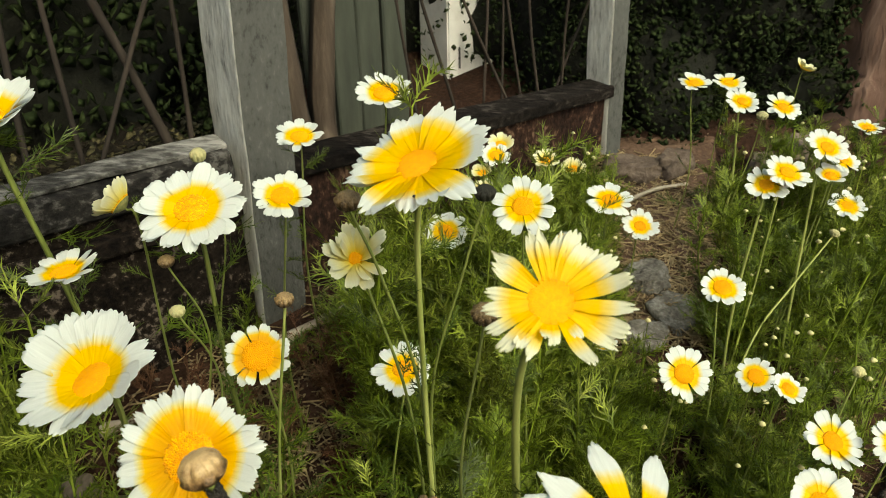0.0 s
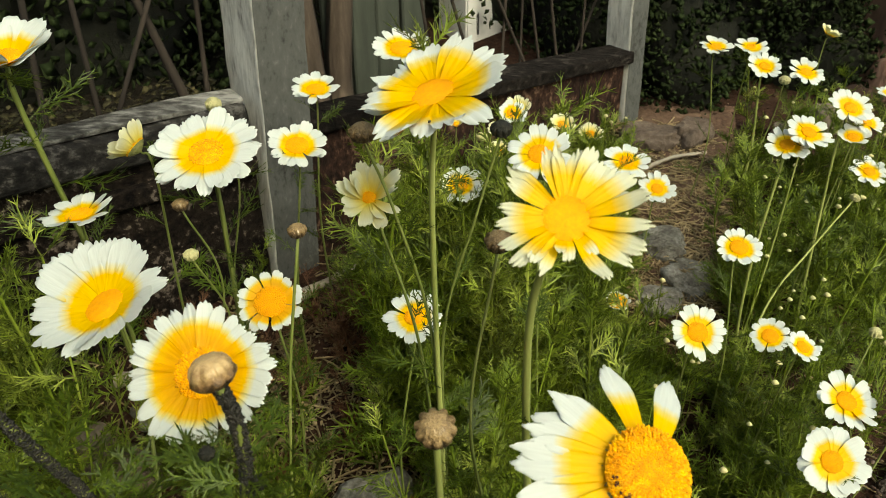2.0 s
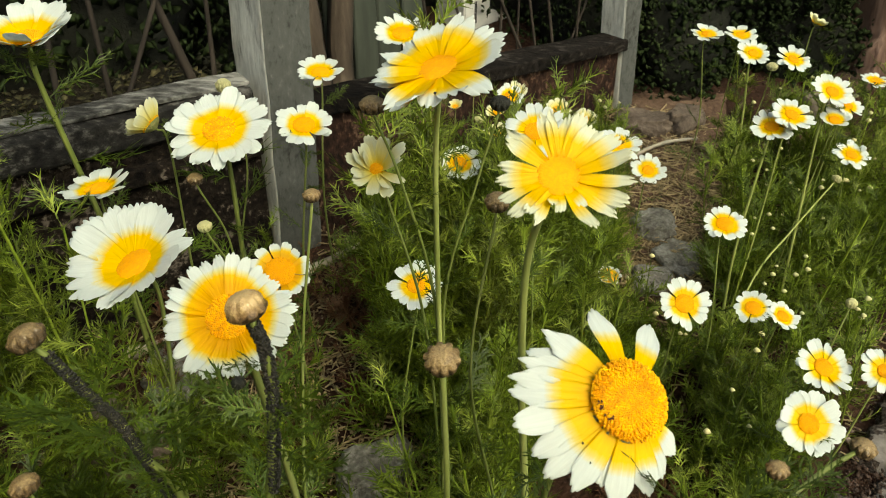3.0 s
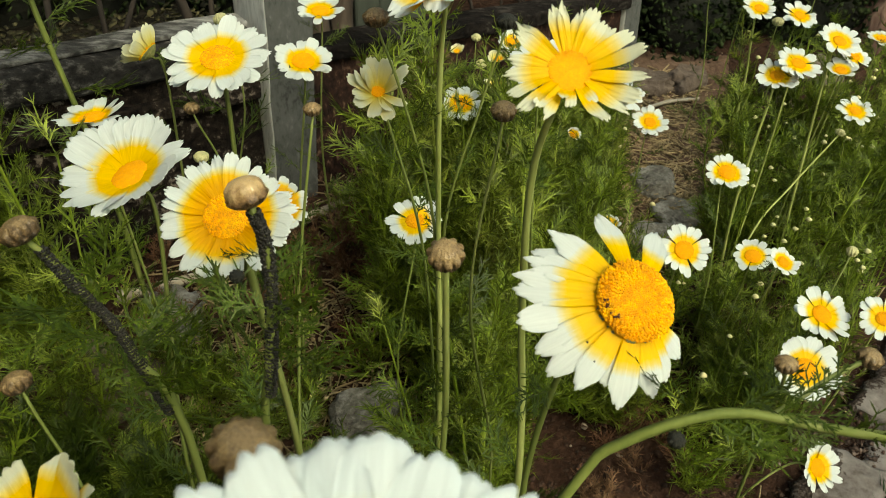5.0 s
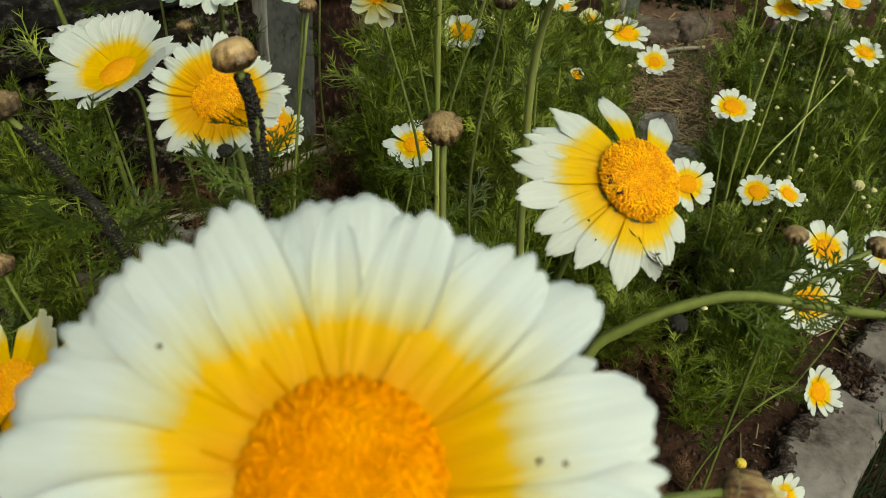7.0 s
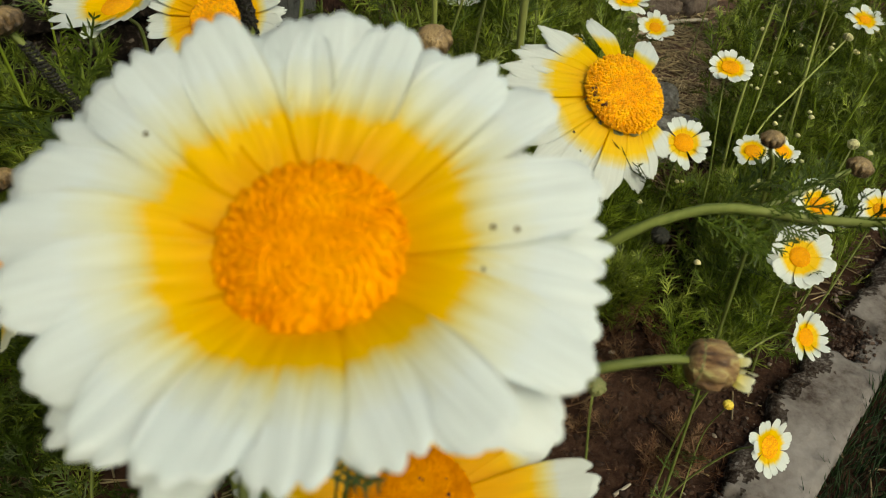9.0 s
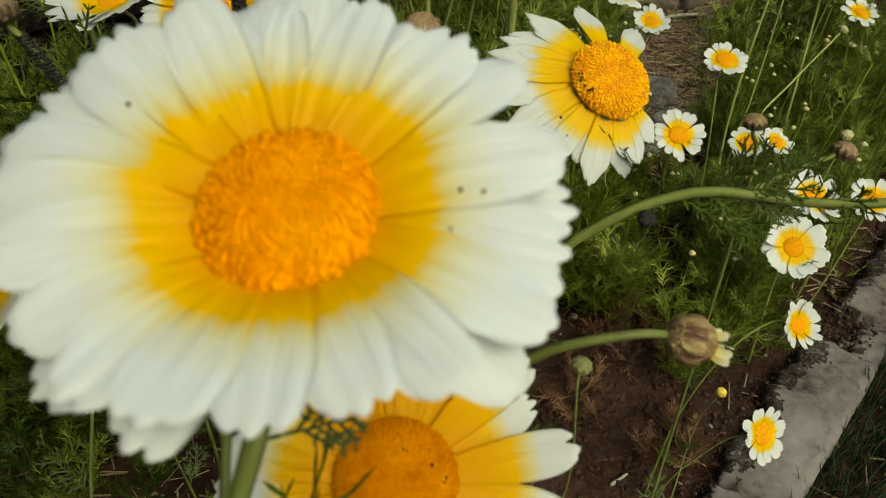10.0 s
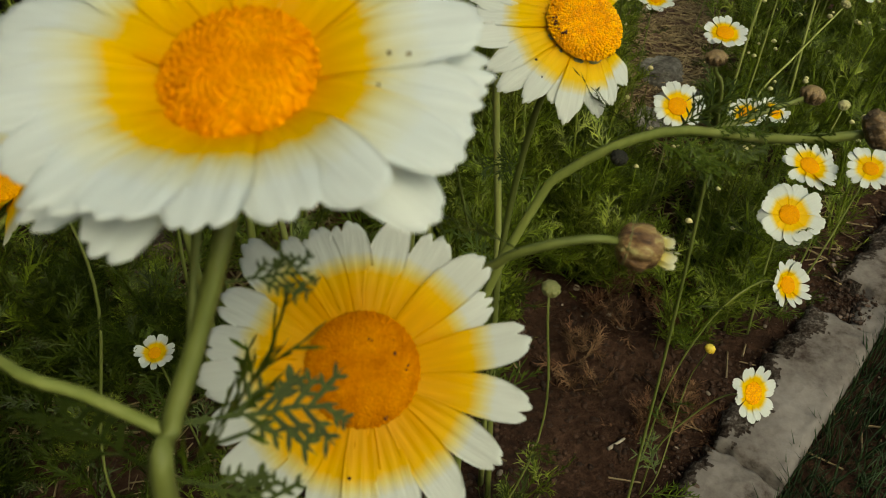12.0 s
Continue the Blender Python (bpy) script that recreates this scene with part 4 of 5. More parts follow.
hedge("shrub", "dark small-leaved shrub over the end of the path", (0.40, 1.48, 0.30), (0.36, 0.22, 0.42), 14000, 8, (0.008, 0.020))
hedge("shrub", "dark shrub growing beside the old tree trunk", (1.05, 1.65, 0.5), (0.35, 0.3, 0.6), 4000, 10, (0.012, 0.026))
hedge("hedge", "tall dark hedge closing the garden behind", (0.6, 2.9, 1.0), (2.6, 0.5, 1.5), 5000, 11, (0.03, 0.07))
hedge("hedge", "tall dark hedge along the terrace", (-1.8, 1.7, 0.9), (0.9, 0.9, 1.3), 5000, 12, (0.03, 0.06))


# ---- stones and sticks on the bed ----
def rock(x, y, size, label, seed, material=M_STONE, sink=0.35):
    bm = bmesh.new()
    bmesh.ops.create_icosphere(bm, subdivisions=4, radius=1)
    off = Vector((seed, 0, 0))
    for v in bm.verts:
        q = v.co.copy()
        k = 1 + 0.34 * noise.noise(q * 1.3 + off) + 0.16 * noise.noise(q * 3.3 + off) + 0.08 * noise.noise(q * 8 + off) + 0.05 * noise.noise(q * 19 + off)
        v.co = Vector((q.x * size[0] * k, q.y * size[1] * k, min(q.z, 0.55 + 0.1 * q.x) * size[2] * 1.4 * k))
    ob = new("stone", bm_mesh("stone", bm, material, True))
    ob.matrix_world = Matrix.Translation((x, y, soil_height(x, y) + size[2] * (1 - 2 * sink))) @ pose(0, 0, 0, 0, 0, seed * 47)
    tagged(ob, label, "stone", "stones on the bed")


rock(0.238, 0.872, (0.032, 0.03, 0.016), "flat grey stone lying on the bare path", 1)
rock(0.265, 0.815, (0.04, 0.032, 0.014), "flat grey stone beside the bare path", 2)
rock(0.222, 0.765, (0.03, 0.03, 0.014), "grey stone half buried in foliage", 3)
rock(0.25, 1.15, (0.05, 0.035, 0.022), "pale brown rock at the end of the path", 4, M_BROWN_ROCK)
rock(0.32, 1.17, (0.05, 0.03, 0.025), "pale brown rock at the end of the path", 5, M_BROWN_ROCK)
rock(0.47, 1.16, (0.030, 0.028, 0.028), "rounded brown stone below the tree trunk", 6, M_PEBBLE)
rock(0.55, 1.22, (0.035, 0.03, 0.026), "brown stone below the tree trunk", 7, M_PEBBLE)
rock(0.60, 1.30, (0.04, 0.03, 0.026), "dark stone below the tree trunk", 8, M_CLOD)
rock(-0.092, 0.437, (0.046, 0.034, 0.024), "grey stone lying between the stems", 9)
rock(-0.345, 0.553, (0.05, 0.04, 0.020), "flat grey stone lying between the stems", 10)
rock(-0.365, 0.452, (0.060, 0.042, 0.024), "brown mottled stone lying below the stalks", 12, M_BROWN_ROCK)
rock(-0.42, 0.50, (0.026, 0.022, 0.016), "pale brown stone in the foliage", 11, M_PEBBLE)


def stick(points, r, label, seed):
    pts = [Vector((x, y, soil_height(x, y) + r * 0.8 + dz)) for x, y, dz in points]
    ob = new("stick", mesh_of("stick", *tube(pts, r, r * 0.7, 7, 12, 0.08, 0.15, seed), M_STICK))
    tagged(ob, label, "stick", "sticks on the soil")


stick([(-0.30, 0.66, 0.004), (-0.237, 0.715, 0.014), (-0.165, 0.778, 0.016)], 0.0085, "pale dry broken branch lying below the wall", 1)
stick([(-0.42, 0.575, 0.004), (-0.36, 0.60, 0.006), (-0.31, 0.625, 0.01)], 0.008, "pale dry broken branch lying in the bed", 2)
stick([(0.21, 1.05, 0.004), (0.27, 1.08, 0.010), (0.33, 1.11, 0.006)], 0.004, "pale dry stick across the path", 3)
stick([(-0.12, 0.80, 0.02), (-0.08, 0.83, 0.03)], 0.008, "pale dry stick end in the foliage", 4)
stick([(0.165, 0.272, 0.001), (0.18, 0.285, 0.003)], 0.0018, "short pale splinter on the soil", 5)


def straw():
    rng = random.Random(15)
    s = Stuff()
    for _ in range(8600):
        pick = rng.random()
        if pick < 0.42:
            x, y = rng.uniform(0.17, 0.34), rng.uniform(0.75, 1.2)
        elif pick < 0.50:
            x, y = rng.uniform(-0.32, 0.0), rng.uniform(0.36, 0.66)
        else:
            x, y = rng.uniform(-0.5, 0.5), rng.uniform(0.15, 1.1)
        if (x > 0.215 + 0.669 * (y - 0.236) or (x > 0.05 and y < 0.5)) and rng.random() < 0.93:
            continue
        if ((x - 0.155) / 0.08) ** 2 + ((y - 0.30) / 0.16) ** 2 < 1 and rng.random() < 0.85:
            continue
        long, w, az = rng.uniform(0.008, 0.035), rng.uniform(0.0005, 0.0013), rng.uniform(0, 6.3)
        p = Vector((x, y, soil_height(x, y) + rng.uniform(0.001, 0.006)))
        d = Vector((math.cos(az), math.sin(az), rng.uniform(-0.15, 0.25))) * long
        a = Vector((-math.sin(az), math.cos(az), 0)) * w
        b = Vector((0, 0, w))
        v = [p + a, p - a, p + b * 1.5, p + d + a, p + d - a, p + d + b * 1.5]
        s.add([tuple(q) for q in v], [(0, 1, 4), (0, 4, 3), (1, 2, 5), (1, 5, 4), (2, 0, 3), (2, 3, 5)])
    s.build("straw", M_STRAW, "dry straw and stalk bits strewn on the soil", "straw")


straw()


# ---- the crown daisies ----
STEM_RNG = random.Random(77)


def leaf_on(parent, at, direction, size, roll=0.0):
    d = Vector(direction).normalized()
    m = Matrix.Translation(at) @ d.to_track_quat("X", "Z").to_matrix().to_4x4() @ pose(0, 0, 0, roll) @ Matrix.Scale(size, 4)
    return part("leaf", STEM_RNG.choice(LEAVES_SLIM if parent.location.y > 0.3 else LEAVES), parent, m)


def stem_line(top, via, foot):
    """From the foot on the soil up to the head."""
    if foot is None:
        foot = (top[0] + STEM_RNG.uniform(-0.03, 0.03), top[1] + STEM_RNG.uniform(-0.01, 0.05))
    base = Vector((foot[0], foot[1], soil_height(foot[0], foot[1]) - 0.006))
    t = Vector(top)
    if not via:
        k = Vector((STEM_RNG.uniform(-0.02, 0.02), STEM_RNG.uniform(-0.02, 0.02), 0))
        via = [base.lerp(t, 0.35) + k, base.lerp(t, 0.75) - k * 0.6]
    return base, [base, *[Vector(p) for p in via], t]


def stalk(name, label, category, top, via=(), foot=None, r=0.0021, leaves=6, leaf_size=0.034, pale=False, bare=0.0, group=""):
    """The thing itself: an Empty at the foot, its stem, and feathery leaves up the stem."""
    base, line = stem_line(top, via, foot)
    ob = new(name, None)
    ob.location = base
    local = [p - base for p in line]
    part("stem", mesh_of("stem", *tube(local, r * 1.15, r * 0.72, 8, 22, 0.10, 0.04, len(name)), M_STEM_PALE if pale else M_STEM), ob)
    pts = spline(local, 40)
    az = STEM_RNG.uniform(0, 6.28)
    for k in range(leaves):
        s = 0.12 + (0.64 - bare) * (k + STEM_RNG.random()) / max(1, leaves)
        p = pts[int(s * 40)]
        az += 2.4
        d = Vector((math.cos(az), math.sin(az), STEM_RNG.uniform(0.35, 1.1)))
        leaf_on(ob, p, d, leaf_size * STEM_RNG.uniform(0.75, 1.2) * (1.15 - 0.45 * s), STEM_RNG.uniform(-40, 40))
    tagged(ob, label, category, group)
    return ob, base


def flower(ob, base, top, face, size, n, disc, cup, kind, slim, eye, jitter=1.0, petals=None, droop=0.0, rays=()):
    """The head: calyx, eye of florets, and the ray florets round it as pieces of the eye. rays: angle, length and, if it differs, lift of each."""
    rng = random.Random(int(abs(top[0]) * 9001 + abs(top[1]) * 7001))
    r = size / 2 * disc
    head = Matrix.Translation(Vector(top) - base) @ turn_to(face)
    e = part("flower_eye", eye, ob, head @ Matrix.Scale(r, 4))
    part("calyx", CALYX, ob, head @ Matrix.Translation((0, 0, -0.05 * r)) @ Matrix.Scale(r * 0.9, 4))
    start = 0.80
    reach = 1 / disc - start
    wide = 2 * math.pi * (1 / disc) * 0.74 / n * 1.5 / 0.4 / reach * slim
    kinds = petals or (PETAL_SET if eye is DISC_PLAIN or kind not in PETAL_FINE else PETAL_FINE)[kind]
    for i in range(len(rays) or n):
        if rays:
            a, l, *own = rays[i]
            l *= reach
        else:
            a = 360 * i / n + rng.uniform(-5, 5) * jitter
            l = reach * (1 + rng.uniform(-0.10, 0.08) * jitter)
            own = ()
        lift = own[0] if own else cup + droop * min(0, math.sin(radians(a))) + rng.uniform(-6, 6) * jitter * (0.5 if rays else 1)
        m = pose(0, 0, 0, 0, 0, a) @ Matrix.Translation((start, 0, -0.02 - 0.035 * (i % 2) - 0.02 * rng.random() - 0.08 * bool(own))) @ pose(0, 0, 0, rng.uniform(-9, 9) * jitter, -lift, 0)
        part("petal", rng.choice(kinds), e, m @ Matrix.Diagonal((l, reach * (0.5 + 0.5 * l / reach) * wide * rng.uniform(0.9, 1.1), l, 1)))


LABELS = {
    "white": "crown daisy with white petals, yellow at the base",
    "gold": "crown daisy with golden yellow petals and white tips",
    "gold_ring": "crown daisy with a broad orange-yellow ring and white petal tips",
    "dome": "crown daisy with a high dome and white petal tips",
    "star": "crown daisy with ragged golden petals",
    "cream": "half-open pale yellow crown daisy",
}


def daisy(top, face, size, n=16, disc=0.31, cup=8, kind="white", slim=0.74, foot=None, via=(), r=None, leaves=7, eye=None, label="", jitter=1.4, pale=False, petals=None, leaf_size=0.03, bare=0.0, droop=0.0, rays=()):
    f = Vector(face).normalized()
    neck = Vector(top) - f * size * 0.5 * disc * 0.55
    low = neck - f * size * 0.22 - Vector((0, 0, size * 0.25))
    points = list(via) if via else []
    base0 = foot if foot else (top[0] - 0.25 * f.x * size + STEM_RNG.uniform(-0.02, 0.02), top[1] - 0.5 * f.y * size + STEM_RNG.uniform(0.0, 0.04))
    if not via:
        b = Vector((base0[0], base0[1], soil_height(*base0)))
        points = [b.lerp(low, 0.5) + Vector((STEM_RNG.uniform(-0.01, 0.01), STEM_RNG.uniform(-0.01, 0.01), 0)), low]
    thin = r or (0.0005 + 0.011 * size)
    ob, base = stalk("crown_daisy", label or LABELS[kind], "flower", neck, points, base0, thin, leaves, leaf_size, pale, bare, "crown daisies in the bed")
    flower(ob, base, top, f, size, n, disc, cup, kind, slim, eye or DISC_PLAIN, jitter, petals, droop, rays)
    return ob, base


def bud(top, face, size, look_of="brown", foot=None, via=(), r=0.0010, leaves=4, label="", squash=0.95, bare=0.0, pale=False):
    f = Vector(face).normalized()
    ob, base = stalk("flower_bud", label or {"brown": "dry brown spent crown daisy head on its stalk", "green": "small dark green unopened bud", "yellow": "small yellow bud just opening", "torn": "brown bursting bud", "tan": "bulging tan spent crown daisy head", "pale": "small pale green closed crown daisy bud", "dark": "dark withered crown daisy bud"}[look_of], "flower bud",
                     Vector(top) - f * size * 0.38, via, foot, r, leaves, 0.03, pale, bare, "buds in the bed")
    part("bud", BUDS[look_of], ob, Matrix.Translation(Vector(top) - base) @ turn_to(f) @ Matrix.Diagonal((size / 2, size / 2, size / 2 * squash, 1)))
    return ob, base


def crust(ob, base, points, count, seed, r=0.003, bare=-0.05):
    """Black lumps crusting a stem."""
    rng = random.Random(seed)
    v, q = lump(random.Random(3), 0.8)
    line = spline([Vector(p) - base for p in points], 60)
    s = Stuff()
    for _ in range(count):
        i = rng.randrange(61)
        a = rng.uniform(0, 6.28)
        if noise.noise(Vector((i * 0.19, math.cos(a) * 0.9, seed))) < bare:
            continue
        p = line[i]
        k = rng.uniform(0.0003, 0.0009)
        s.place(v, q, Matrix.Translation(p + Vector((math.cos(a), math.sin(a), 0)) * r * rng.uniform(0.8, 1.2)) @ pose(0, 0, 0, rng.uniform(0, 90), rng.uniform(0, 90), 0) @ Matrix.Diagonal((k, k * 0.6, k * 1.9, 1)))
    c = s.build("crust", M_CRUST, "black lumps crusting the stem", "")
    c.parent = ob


# flowers close to the path of the view
daisy((0.021, -0.063, 0.5305), (-0.02, -0.46, 0.89), 0.090, 24, 0.32, 4, "white", 1.06, (-0.02, -0.06), [(0.0, -0.095, 0.36), (0.0125, -0.106, 0.4656), (0.0126, -0.0993, 0.4764), (0.0162, -0.0885, 0.4902), (0.0201, -0.077, 0.5078)], 0.0021, 1, DISC_FINE,
      "large crown daisy, white petals with a yellow ring", jitter=0.35, droop=-28, petals=PETAL_ROUND,
      rays=((20, 0.96), (10, 0.99, 0), (31, 0.91, -6), (46, 1.01), (59, 0.95), (73, 0.88), (84, 0.91), (96, 0.98), (109, 0.98), (118, 0.95), (127, 1.04), (139, 1.09), (150, 1.10), (161, 1.15), (173, 1.13), (187, 1.12),
            (204, 0.98), (222, 0.90), (231, 0.96, 10), (243, 0.94), (253, 0.90, 15), (263, 0.93), (282, 0.87), (303, 0.82), (320, 0.92), (331, 0.98, 2), (342, 0.98), (350, 0.94), (358, 0.95)))
daisy((0.033, -0.041, 0.434), (0.07, -0.70, 0.71), 0.090, 20, 0.36, 4, "gold_ring", 0.72, (0.03, 0.06), (), 0.0026, 5, DISC_GRAIN, "large crown daisy with a broad orange ring and notched white tips", jitter=0.6, petals=PETAL_BROAD,
      rays=((12, 1.05), (31, 0.86), (46, 1.01), (61, 0.92), (81, 0.89), (98, 0.87), (113, 0.87), (125, 0.9), (137, 1.08), (155, 0.97), (172, 0.98), (187, 1.0), (205, 1.0), (222, 1.05), (239, 1.0), (256, 0.97), (273, 1.02), (291, 0.98), (310, 1.0), (330, 1.01), (351, 1.06)))
daisy((0.087, 0.128, 0.465), (0.34, -0.49, 0.80), 0.096, 17, 0.345, -14, "dome", 0.62, (0.064, 0.20), [(0.059, 0.19, 0.20), (0.059, 0.188, 0.294), (0.070, 0.170, 0.395)], 0.0022, 5, DISC_DOME,
      "ageing crown daisy with a high dome and drooping, gappy petals", jitter=0.6, petals=PETAL_LONG,
      rays=((34, 0.98), (71, 0.92), (111, 0.89), (125, 0.89), (132, 0.95), (143, 1.01), (152, 0.99), (168, 0.99), (185, 0.89), (198, 0.91), (214, 0.83), (228, 0.62), (241, 0.83), (264, 0.71), (276, 0.61), (298, 0.5)))
daisy((0.056, 0.179, 0.537), (0.10, -0.64, 0.76), 0.059, 21, 0.31, 8, "star", 0.64, (0.056, 0.218), [(0.056, 0.218, 0.251), (0.048, 0.220, 0.380), (0.046, 0.205, 0.475)], 0.0023, 3, DISC_FLAT,
      "crown daisy with long narrow ragged golden petals, white at the tips", pale=True, jitter=2.4, petals=PETAL_RAGGED,
      rays=((9, 1.05), (20, 0.9), (31, 1.0), (46, 0.92), (56, 0.85), (67, 1.0), (78, 0.92), (95, 0.95), (104, 0.9), (133, 0.97), (145, 0.86), (171, 0.8), (186, 0.85), (201, 0.86), (219, 0.88), (229, 0.7), (239, 0.8), (252, 0.5, 35), (268, 0.45, 30), (290, 1.02), (300, 0.5, 30), (315, 1.0), (323, 0.9), (332, 1.02), (347, 1.08)))
daisy((-0.085, 0.160, 0.469), (-0.02, -0.62, 0.78), 0.066, 24, 0.32, 4, "gold_ring", 0.72, (-0.10, 0.24), (), 0.0021, 7, DISC_RING,
      rays=((0, 0.95), (12, 0.95), (20, 0.9), (28, 0.88), (40, 0.76), (52, 0.69), (67, 0.74), (82, 0.8), (97, 0.86), (112, 0.92), (125, 0.92), (138, 0.92), (150, 0.93), (163, 0.96), (174, 0.92), (185, 0.91),
            (196, 0.88), (206, 0.87), (222, 0.88), (238, 0.9), (248, 0.87), (257, 0.86), (268, 0.82), (279, 0.79), (295, 0.85), (310, 0.88), (325, 0.9), (340, 0.92), (350, 0.94)))
daisy((-0.170, 0.236, 0.440), (-0.26, -0.30, 0.92), 0.079, 20, 0.28, 14, "white", 0.88, None, (), None, 8, DISC_SMOOTH, jitter=0.8, droop=-10, bare=0.3,
      rays=((19, 1.03), (34, 0.98), (50, 1.0), (72, 0.84), (95, 0.86), (113, 0.98), (126, 1.0), (138, 1.06), (150, 1.12), (162, 1.27), (172, 1.3), (181, 1.36), (191, 1.3), (200, 1.2), (217, 1.05), (234, 0.95), (252, 0.92), (271, 0.97), (288, 0.92), (304, 0.88), (318, 0.85), (331, 0.92), (352, 0.9)))
daisy((-0.005, 0.288, 0.540), (-0.25, -0.26, 0.93), 0.082, 17, 0.27, 12, "gold", 0.84, (-0.007, 0.32), [(-0.006, 0.318, 0.22), (-0.009, 0.316, 0.366), (-0.008, 0.300, 0.480)], 0.0019, 9, DISC_FLAT, pale=True, jitter=1.5, petals=PETAL_TORN,
      rays=((22, 0.95), (36, 0.97), (53, 0.97), (82, 0.92), (98, 0.85), (113, 0.9), (134, 0.8), (152, 0.8), (172, 0.83), (185, 0.8), (198, 0.87), (214, 0.8), (233, 0.84), (248, 0.91), (275, 0.95), (296, 1.2), (314, 0.95), (335, 1.2), (353, 1.3)))
daisy((-0.206, 0.466, 0.415), (0.04, -0.40, 0.92), 0.085, 25, 0.32, 6, "white", 1.15, None, (), 0.0022, 9, DISC_RING, leaf_size=0.05, jitter=0.8)
daisy((-0.368, 0.491, 0.478), (0.05, -0.13, 0.98), 0.090, 15, 0.30, 30, "white", 0.95, None, (), 0.0026, 16, leaf_size=0.055, bare=-0.12)

# the flowers further back
daisy((-0.269, 0.476, 0.412), (-0.78, 0.10, 0.62), 0.052, 13, 0.36, 45, "cream")
daisy((-0.165, 0.567, 0.375), (0.14, -0.33, 0.93), 0.058, 13, 0.36, 10)
daisy((-0.175, 0.680, 0.385), (0.08, -0.20, 0.98), 0.052, 13, 0.36, 12)
daisy((-0.101, 0.779, 0.397), (0.04, -0.34, 0.94), 0.064, 14, 0.36, 12)
daisy((-0.053, 0.348, 0.447), (0.08, -0.38, 0.92), 0.047, 17, 0.20, 58, "cream", 0.95, (-0.012, 0.330), [(-0.012, 0.330, 0.20), (-0.022, 0.334, 0.34), (-0.046, 0.346, 0.425)], jitter=2.4, droop=64)
daisy((-0.016, 0.567, 0.342), (0.15, -0.41, 0.90), 0.045, 13)
daisy((0.029, 0.989, 0.245), (0.03, -0.21, 0.98), 0.043, 12, 0.36, 30, "cream")
daisy((0.010, 0.814, 0.257), (0.03, -0.21, 0.98), 0.038, 12, 0.36, 40, "cream")
daisy((0.051, 0.449, 0.432), (-0.05, -0.49, 0.87), 0.052, 16)
daisy((0.138, 1.025, 0.191), (0.04, -0.34, 0.94), 0.042, 12, 0.36, 30, "cream")
daisy((0.094, 0.982, 0.224), (0.04, -0.34, 0.94), 0.041, 12, 0.36, 30, "cream")
daisy((0.158, 0.763, 0.276), (0.04, -0.34, 0.94), 0.055, 14)
daisy((0.194, 0.749, 0.250), (0.10, -0.50, 0.86), 0.044, 14)
daisy((-0.319, 0.454, 0.360), (-0.10, 0.03, 0.99), 0.063, 13, 0.34, 16)
daisy((-0.156, 0.422, 0.306), (0.12, -0.63, 0.77), 0.053, 14, 0.48, 8, "gold_ring")
daisy((-0.037, 0.403, 0.314), (0.02, -0.36, 0.93), 0.048, 15)
daisy((0.199, 0.493, 0.245), (0.10, -0.59, 0.80), 0.050, 17, 0.36, 5)
daisy((0.241, 0.566, 0.289), (0.02, -0.37, 0.93), 0.044, 15, 0.38)
daisy((0.138, 0.564, 0.221), (0.04, -0.34, 0.94), 0.026, 12, 0.5, 35, "gold")
daisy((0.264, 0.502, 0.238), (-0.08, -0.42, 0.91), 0.038, 12, 0.38, 14, jitter=1.6, r=0.0008)
daisy((0.270, 0.448, 0.271), (0.23, -0.35, 0.91), 0.029, 12, 0.38, 14, jitter=1.6, r=0.0008)
daisy((0.309, 0.433, 0.230), (0.17, -0.39, 0.91), 0.054, 15)
daisy((0.289, 0.386, 0.209), (0.07, -0.63, 0.77), 0.056, 12, slim=0.92)
daisy((0.355, 0.425, 0.237), (-0.05, -0.47, 0.88), 0.042, 14, foot=(0.335, 0.45), leaves=2)
daisy((0.288, 0.643, 0.358), (-0.06, -0.35, 0.93), 0.045, 15, pale=True, r=0.0016)
daisy((0.305, 0.644, 0.371), (0.14, -0.33, 0.93), 0.046, 15, pale=True)
daisy((0.346, 0.668, 0.387), (0.15, -0.43, 0.89), 0.043, 15, pale=True, r=0.0015)
daisy((0.369, 0.678, 0.369), (0.25, -0.42, 0.88), 0.033, 13)
daisy((0.353, 0.661, 0.360), (-0.05, -0.30, 0.95), 0.032, 12, 0.36, 20)
daisy((0.282, 0.964, 0.348), (0.03, -0.21, 0.98), 0.045, 13)
daisy((0.331, 0.978, 0.344), (0.03, -0.21, 0.98), 0.045, 13)
daisy((0.340, 0.936, 0.333), (0.04, -0.38, 0.92), 0.046, 14, pale=True, r=0.0017)
daisy((0.393, 0.937, 0.326), (0.14, -0.33, 0.93), 0.049, 14)
daisy((0.439, 1.018, 0.350), (0.37, 0.02, 0.93), 0.036, 12, 0.4, 40, "cream")
daisy((0.488, 0.903, 0.313), (0.03, -0.21, 0.98), 0.039, 13)
daisy((0.429, 0.772, 0.270), (0.04, -0.34, 0.94), 0.043, 13)
daisy((0.254, 0.254, 0.240), (0.42, -0.60, 0.68), 0.036, 15, 0.34, 22, foot=(0.195, 0.27), via=[(0.198, 0.262, 0.12), (0.212, 0.252, 0.205), (0.236, 0.256, 0.238)], r=0.0008, leaves=3, leaf_size=0.02)
daisy((0.246, 0.222, 0.163), (0.52, -0.62, 0.58), 0.043, 14, 0.38, 10, foot=(0.192, 0.235), via=[(0.196, 0.232, 0.08), (0.222, 0.226, 0.145)], r=0.0008, eye=DISC_RING, leaves=2, leaf_size=0.02)
daisy((-0.154, 0.137, 0.225), (0.03, -0.33, 0.94), 0.026, 13)

